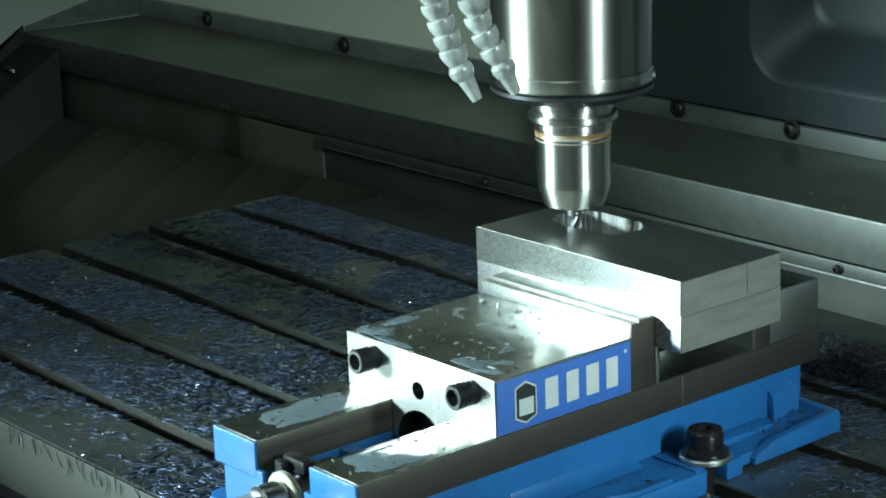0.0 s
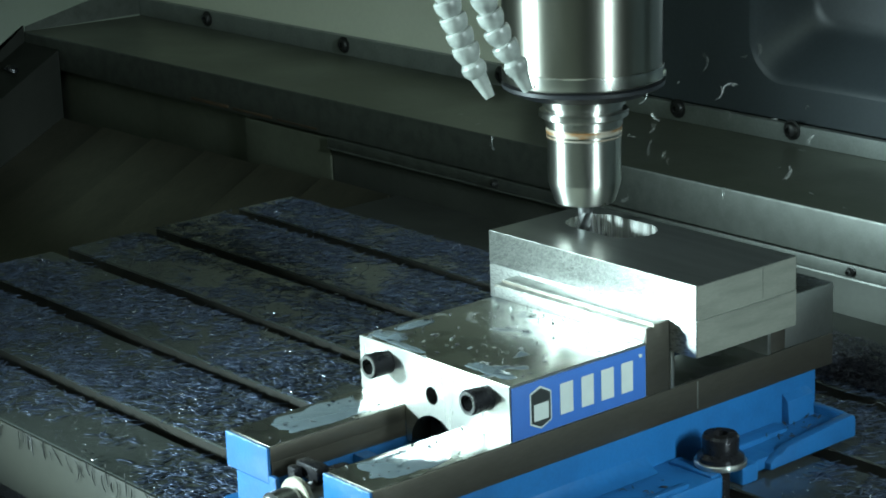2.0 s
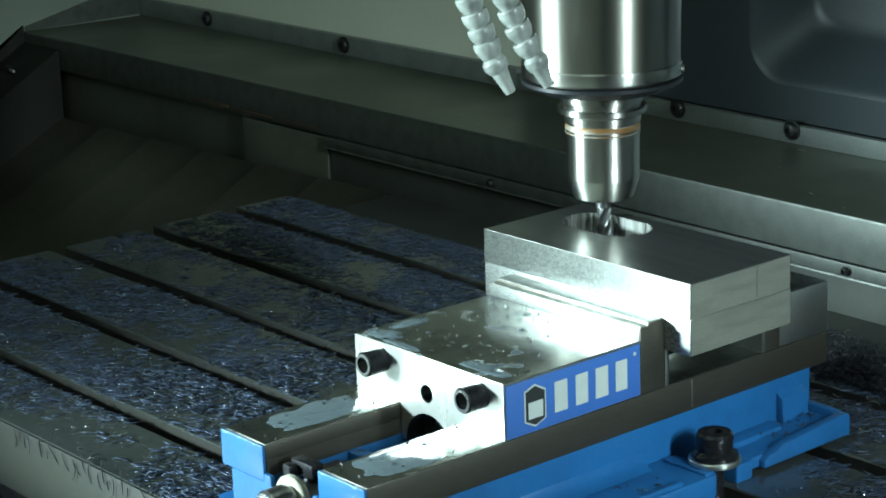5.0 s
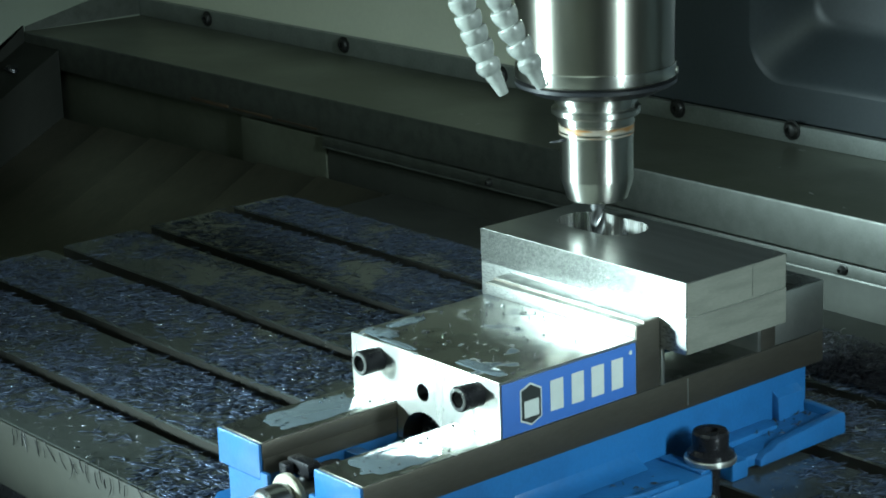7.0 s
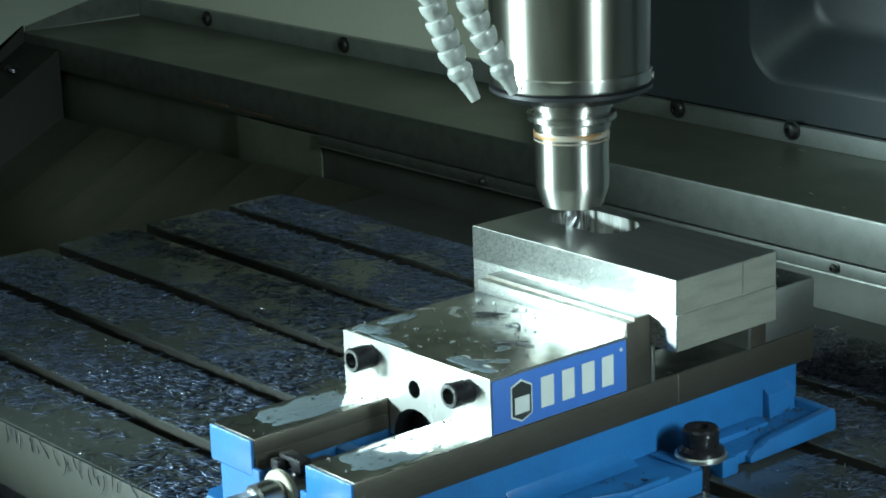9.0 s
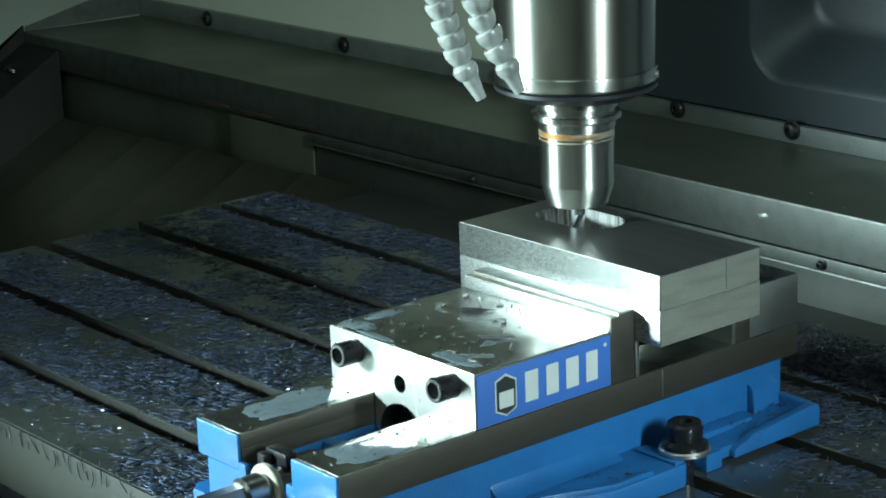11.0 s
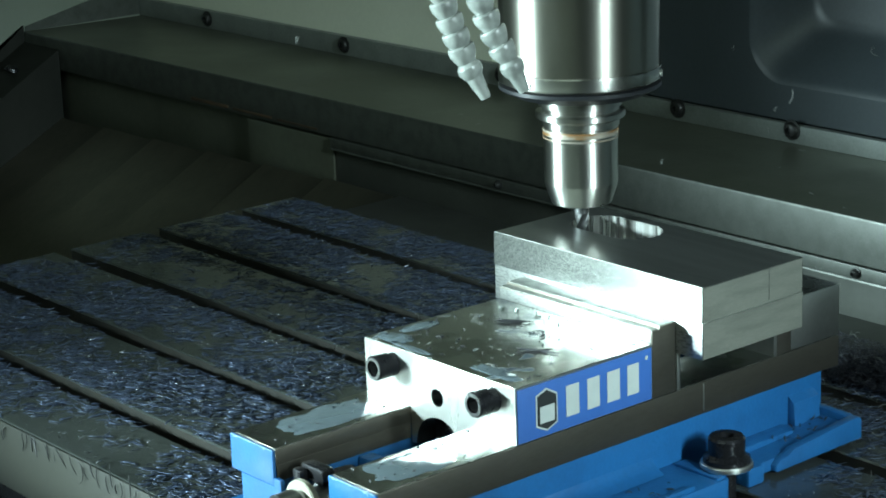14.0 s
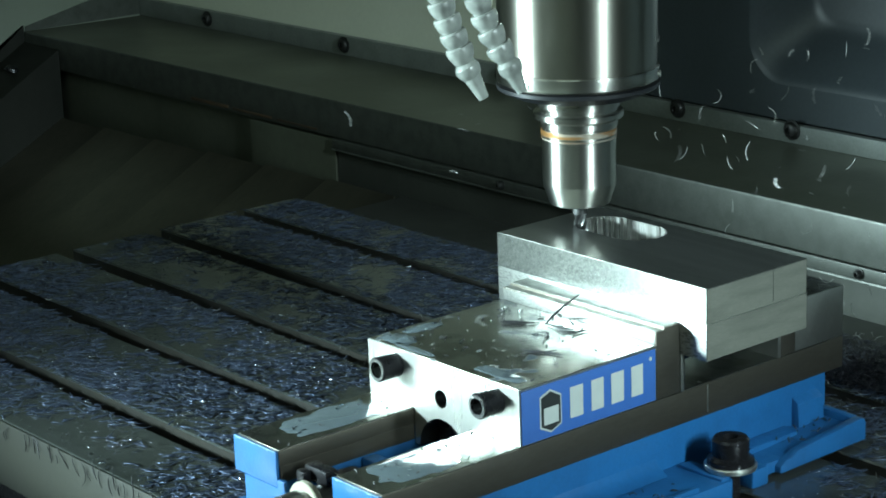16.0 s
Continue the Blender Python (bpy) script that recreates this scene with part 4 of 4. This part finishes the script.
verts, faces = [], []
for q in range(120):
    where = rng.random()
    if where < 0.55:
        p = (rng.uniform(-0.07, 0.07), rng.uniform(0.008, 0.118), JAW + 0.0009)
    elif where < 0.8:
        s = rng.choice((-1, 1))
        p = (s * rng.uniform(0.032, 0.073), rng.uniform(-0.105, -0.003), BED + 0.001)
    else:
        p = (rng.uniform(0.072, 0.094), rng.uniform(0.238, 0.298), 0.0172) if rng.random() < 0.7 else (rng.uniform(0.082, 0.105), rng.uniform(0.09, 0.13), 0.0195)
    chip_strip(verts, faces, p, rng.uniform(0.0015, 0.006) * (1.6 if where >= 0.8 else 1.0), rng.uniform(0.0006, 0.0014), rng.uniform(-2.5, 2.5), rng.uniform(0, 6.3), rng.gauss(0, 0.2), rng.gauss(0, 0.4))
vise_chips = stuff("vise_chips", verts, faces, CHIP_DARK, "small dark chips lying on the vise", "metal chips")


verts, faces = [], []
for q in range(16):                  # a few old flakes left on the rear ledge
    chip_strip(verts, faces, (rng.uniform(-0.95, 0.05), 0.62 + 0.01 * q, LEDGE - FALL * (0.018 + 0.01 * q) / 0.198 + 0.0006), rng.uniform(0.003, 0.009), rng.uniform(0.0008, 0.0022), rng.uniform(-0.6, 0.6), rng.uniform(0, 6.3), 0.0, rng.gauss(0, 0.1))
stuff("ledge_flakes", verts, faces, CHIP_BRIGHT, "a few dull flakes left on the rear ledge", "metal chips")

drops = bmesh.new()
for q in range(58):
    r = rng.uniform(0.0006, 0.0017)
    if rng.random() < 0.7:
        p = (rng.uniform(-0.070, 0.070), rng.uniform(0.006, 0.116), JAW + 0.0004)
    else:
        p = (rng.choice((-1, 1)) * rng.uniform(0.034, 0.072), rng.uniform(-0.105, -0.005), BED + 0.0005)
    drops = joined(drops, lathe([(r, 0), (r * 0.92, r * 0.32), (r * 0.58, r * 0.60), (0, r * 0.70)], 10, p, Matrix.Diagonal((1, rng.uniform(0.8, 1.5), 1, 1))))
coolant_drops = part("coolant_drops", drops, WATER, None, "clear coolant drops lying on the vise")
tagged(coolant_drops, "clear coolant drops lying on the vise", "drops", kind="stuff")


def loose_chip(mat, label, group):
    vs, fs = [], []
    chip_strip(vs, fs, (0, 0, 0), rng.uniform(0.006, 0.017), rng.uniform(0.00030, 0.00055), rng.uniform(0.6, 2.6) * rng.choice((-1, 1)), 0, 0, 0, segs=7)
    me = bpy.data.meshes.new("metal_chip")
    me.from_pydata([tuple(p) for p in vs], [], fs)
    me.materials.append(mat)
    ob = new("metal_chip", me)
    so = ob.modifiers.new("thickness", "SOLIDIFY")
    so.thickness = 0.0004
    return tagged(ob, label, "metal chip", group)


def dark_shaving(length, bend):
    """A narrow dark shaving, bent in its own plane and lying on edge."""
    vs, fs = [], []
    chip_strip(vs, fs, (0, 0, 0), length, 0.0015, bend, 0, 0, radians(90), segs=9)
    me = bpy.data.meshes.new("metal_chip")
    me.from_pydata([tuple(p) for p in vs], [], fs)
    me.materials.append(CHIP_DARK)
    ob = new("metal_chip", me)
    so = ob.modifiers.new("thickness", "SOLIDIFY")
    so.thickness = 0.0008
    return tagged(ob, "dark curled steel shaving lying on the vise", "metal chip", "dropped shavings")


def motions():
    # seconds, table travel along x and spindle travel along y in millimetres
    path = [
        (0, -0.1, -0.0), (0.1, -3.6, 0.3), (0.2, -4.0, 5.0), (0.3, -3.3, 13.5), (0.4, -2.4, 23.6),
        (0.5, -0.9, 29.7), (0.6, 2.1, 30.4), (0.7, 7.6, 27.1), (0.8, 11.4, 20.5), (0.9, 11.5, 11.9),
        (1, 8.4, 4.4), (1.1, 1.4, 0.8), (1.2, -2.2, 0.9), (1.3, -3.1, 5.6), (1.4, -2.4, 13.8),
        (1.5, -1.1, 24.6), (1.6, -0.0, 28.5), (1.7, 2.5, 29.4), (1.8, 9.0, 26.2), (1.9, 13.1, 19.3),
        (2, 14.0, 11.1), (2.1, 9.3, 4.4), (2.2, 3.4, 1.3), (2.3, -1.1, 1.5), (2.4, -2.2, 5.9),
        (2.5, -0.9, 14.5), (2.6, 0.0, 23.3), (2.7, 1.9, 28.9), (2.8, 5.9, 29.5), (2.9, 11.6, 26.2),
        (3, 15.8, 19.5), (3.1, 14.7, 10.5), (3.2, 10.7, 3.7), (3.3, 4.4, 1.0), (3.4, 0.4, 2.1),
        (3.5, -0.5, 6.1), (3.6, 0.1, 16.4), (3.7, 1.5, 24.7), (3.8, 3.6, 29.1), (3.9, 8.2, 29.7),
        (4, 14.0, 26.3), (4.1, 16.7, 18.6), (4.2, 15.9, 10.2), (4.3, 10.6, 3.5), (4.4, 4.6, 1.1),
        (4.5, 0.6, 1.8), (4.6, 0.3, 7.4), (4.7, 0.9, 16.0), (4.8, 2.5, 24.0), (4.9, 4.7, 28.6),
        (5, 8.7, 30.0), (5.1, 13.7, 25.9), (5.2, 16.9, 19.2), (5.3, 16.1, 10.5), (5.4, 12.7, 3.6),
        (5.5, 7.0, 0.5), (5.6, 3.3, 1.9), (5.7, 2.0, 6.6), (5.8, 2.5, 14.0), (5.9, 4.0, 22.7),
        (6, 5.6, 28.6), (6.1, 9.4, 29.5), (6.2, 13.9, 26.2), (6.3, 17.7, 18.6), (6.4, 17.9, 10.7),
        (6.5, 15.2, 2.3), (6.6, 9.0, 0.6), (6.7, 4.4, 1.5), (6.8, 2.7, 6.2), (6.9, 3.3, 13.5),
        (7, 4.8, 23.7), (7.1, 6.3, 28.4), (7.2, 9.8, 29.6), (7.3, 14.4, 26.3), (7.4, 18.9, 19.9),
        (7.5, 22.4, 11.6), (7.6, 17.2, 5.0), (7.7, 10.7, 1.4), (7.8, 6.0, 1.4), (7.9, 4.3, 4.9),
        (8, 4.8, 11.4), (8.1, 4.6, 20.0), (8.2, 6.0, 26.7), (8.3, 9.9, 28.9), (8.4, 15.9, 26.2),
        (8.5, 22.0, 20.4), (8.6, 21.8, 12.4), (8.7, 18.5, 5.6), (8.8, 11.3, 1.3), (8.9, 3.8, -0.5),
        (9, -4.2, -1.3), (9.1, -10.2, -1.2), (9.2, -13.7, -0.5), (9.3, -15.4, 0.6), (9.4, -17.7, 3.1),
        (9.5, -19.9, 7.1), (9.6, -19.8, 14.0), (9.7, -18.1, 15.9), (9.8, -15.3, 11.4), (9.9, -13.5, 5.8),
        (10, -13.8, 2.6), (10.1, -17.6, 3.1), (10.2, -21.5, 5.5), (10.3, -23.5, 9.5), (10.4, -23.1, 13.6),
        (10.5, -20.2, 18.4), (10.6, -17.0, 14.6), (10.7, -14.4, 8.9), (10.8, -13.6, 4.4), (10.9, -15.5, 2.8),
        (11, -19.4, 3.6), (11.1, -22.5, 7.1), (11.2, -23.5, 11.8), (11.3, -22.0, 17.6), (11.4, -18.9, 17.4),
        (11.5, -15.6, 13.0), (11.6, -13.5, 6.4), (11.7, -13.6, 3.1), (11.8, -16.7, 2.6), (11.9, -21.0, 4.7),
        (12, -23.9, 8.7), (12.1, -23.6, 12.7), (12.2, -22.0, 14.9), (12.3, -19.2, 14.6), (12.4, -17.5, 11.3),
        (12.5, -17.3, 5.8), (12.6, -19.9, 3.8), (12.7, -22.8, 4.1), (12.8, -24.5, 6.9), (12.9, -24.6, 11.6),
        (13, -23.9, 17.0), (13.1, -20.0, 18.9), (13.2, -12.2, 19.8), (13.3, 0.3, 19.9), (13.4, 11.2, 19.9),
        (13.5, 18.0, 19.9), (13.6, 19.9, 19.4), (13.7, 21.4, 18.3), (13.8, 22.1, 16.2), (13.9, 21.4, 12.2),
        (14, 19.6, 7.6), (14.1, 17.3, 6.9), (14.2, 17.6, 10.0), (14.3, 18.7, 16.2), (14.4, 19.1, 20.7),
        (14.5, 19.2, 23.7), (14.6, 21.6, 21.4), (14.7, 23.9, 18.0), (14.8, 24.2, 13.5), (14.9, 22.5, 8.3),
        (15, 17.6, 4.2), (15.1, 15.7, 6.2), (15.2, 14.8, 10.4), (15.3, 14.6, 16.7), (15.4, 14.7, 22.5),
        (15.5, 15.2, 26.1), (15.6, 18.4, 24.8), (15.7, 21.8, 21.6), (15.8, 23.7, 16.6), (15.9, 24.3, 10.8),
        (16, 23.3, 5.8),
    ]
    def table_at(t):
        return float(np.interp(t, [r[0] for r in path], [r[1] for r in path])) / 1000
    movers = [o for o in scene.objects if o.parent is None and o.name.split(".")[0] in
              ("machine_table", "splash_tray", "way_cover", "machine_vise", "parallel_bar", "steel_plate", "workpiece", "metal_chips", "bright_chips", "heap_chips", "edge_chips", "chip_heap", "vise_chips", "coolant_drops")]
    for ob in movers:
        p = ob.location.copy()
        share = 1.0
        if ob.name.startswith("way_cover"):
            share = (p.x + 1.55) / 0.70
        walk(ob, [(t, pose(p.x + share * x / 1000, p.y, p.z)) for t, x, y in path])
    walk(head, [(t, pose(AX, AY + y / 1000, 0.25)) for t, x, y in path])
    walk(holder, [(k / 30, pose(0, 0, 0, 0, 0, -77.0 * k)) for k in range(481)])
    # shavings thrown out of the pocket, which land on the rear ledge and beyond
    bursts = ((0.70, 9), (1.70, 10), (1.86, 24), (2.86, 34), (3.86, 36), (5.00, 8), (6.16, 18), (7.26, 38), (8.30, 16), (9.5, 5), (10.6, 5), (11.78, 16), (12.66, 6), (13.70, 10), (14.50, 30), (15.58, 28), (15.66, 24), (15.74, 32))
    for t0, count in bursts:
        for k in range(count):
            chip = loose_chip(CHIP_BRIGHT, "bright curled steel shaving thrown from the cutter", "flying shavings")
            start = t0 - 0.03 + rng.uniform(0, 0.22)
            px, py = rng.uniform(-0.068, -0.040), rng.uniform(0.203, 0.228)
            aim = radians(rng.gauss(62, 26)) if rng.random() < 0.85 else radians(rng.uniform(100, 200))
            speed, rise = rng.uniform(0.3, 1.7), rng.uniform(0.95, 1.65)
            spin = [rng.uniform(-230, 230) for q in range(3)]
            rest = [rng.uniform(0, 360) for q in range(3)]
            rows = [(t, pose(px + table_at(t), py, 0.1288, *rest)) for t in np.arange(0, start - 0.12, 0.2)]
            x, y, z = px + table_at(start), py, 0.1288
            rows.append((start, pose(x, y, z, *rest)))
            vx, vy, vz, t, ang = speed * math.cos(aim), speed * math.sin(aim), rise, start, list(rest)
            inside = True
            while t < 15.97:
                dt = 1 / 30
                t += dt
                # straight up out of the pocket first, then away
                x, y = (x, y) if inside else (x + vx * dt, y + vy * dt)
                z += vz * dt
                vz -= 9.8 * dt
                vx, vy, vz = vx * 0.985, vy * 0.985, vz * 0.985
                inside = inside and z < 0.156
                ang = [a + max(-80, min(80, w * dt)) for a, w in zip(ang, spin)]
                floor_z = LEDGE + 0.001 - FALL * (y - 0.602) / 0.198 if y > 0.604 else (-0.0265 if y > 0.46 else (-0.45 if x > 0 else (0.002 if x > -0.79 else -0.03 - (0.6 - y) * 0.52)))
                if TABLE_FRONT < y < TABLE_BACK and TABLE_LEFT < x - table_at(t) < TABLE_RIGHT:
                    floor_z = 0.003
                if Y1 < y < 0.316 and abs(x - table_at(t)) < W:
                    floor_z = JAW + 0.001
                if Y0 < y < Y1 and X0 < x - table_at(t) < X1 and not inside:
                    floor_z = 0.1532
                y = min(y, 0.785)
                if z < floor_z and floor_z > 0.15 and vz < 0:
                    z, vz = floor_z, 0.9
                if y >= 0.784:
                    vy = -0.35
                if z < floor_z and y > 0.604 and x > -1.5:
                    z, vz, vy = floor_z, 0.55, -rng.uniform(0.5, 1.1)
                if z < floor_z:
                    z = floor_z
                    rows.append((t, pose(x, y, z, 0, 0, ang[2])))
                    break
                rows.append((t, pose(x, y, z, *ang)))
            if t < 15.9:
                off = table_at(t) if y < 0.604 else 0.0
                for u in np.arange(t + 0.1, 15.95, 0.2):
                    rows.append((u, pose(x + (table_at(u) - off if y < 0.604 else 0), y, z, 0, 0, ang[2])))
            last = rows[-1][1].copy()
            if rows[-1][0] < 15.98:
                rows.append((16.0, last))
            walk(chip, [(float(a), m) for a, m in rows])
    # long dark shavings that drop onto the sliding jaw and stay there: start, place, turn, length, bend, tilt
    dropped = ((6.80, 0.010, 0.088, -33, 0.020, 2.6, 0), (7.70, -0.027, 0.092, 35, 0.026, 0.5, 0), (7.76, -0.024, 0.091, 46, 0.022, -0.4, 0),
               (8.00, 0.034, 0.060, 24, 0.031, 0.3, 0), (8.05, 0.033, 0.058, 63, 0.027, -0.5, 0), (14.75, -0.006, 0.114, 75, 0.034, 0.5, -32),
               (14.80, 0.020, 0.106, 88, 0.018, 0.8, 0), (14.85, 0.012, 0.101, 20, 0.016, -1.2, 0), (15.02, -0.052, 0.103, -20, 0.013, 3.4, 0),
               (15.05, -0.002, 0.111, -45, 0.026, 0.6, -24), (15.08, 0.004, 0.104, 10, 0.024, -0.7, 0))
    for t0, x, y, turn, length, bend, tilt in dropped:
        chip = dark_shaving(length, bend)
        rest = JAW + 0.0015 + 0.5 * length * math.sin(radians(-tilt))
        rows = [(t, pose(-0.055 + table_at(t), 0.215, 0.1290, 0, 0, turn - 120)) for t in np.arange(0, t0 - 0.05, 0.2)]
        rows.append((t0, pose(-0.055 + table_at(t0), 0.215, 0.1290, 0, 0, turn - 120)))
        for k, (f, h) in enumerate(((0.0, 0.16), (0.2, 0.215), (0.5, 0.23), (0.8, 0.19), (1.0, rest))):
            t = t0 + 0.06 + 0.07 * k
            rows.append((t, pose(-0.055 + f * (x + 0.055) + table_at(t), 0.215 + f * (y - 0.215), h, 40 * k % 70 if k < 4 else 0, tilt if k == 4 else 0, turn - 120 + 30 * k)))
        for u in np.arange(t0 + 0.45, 15.9, 0.1):
            rows.append((u, pose(x + table_at(u), y, rest, 0, tilt, turn)))
        rows.append((16.0, pose(x + table_at(16.0), y, rest, 0, tilt, turn)))
        walk(chip, [(float(a), m) for a, m in rows])


motions()
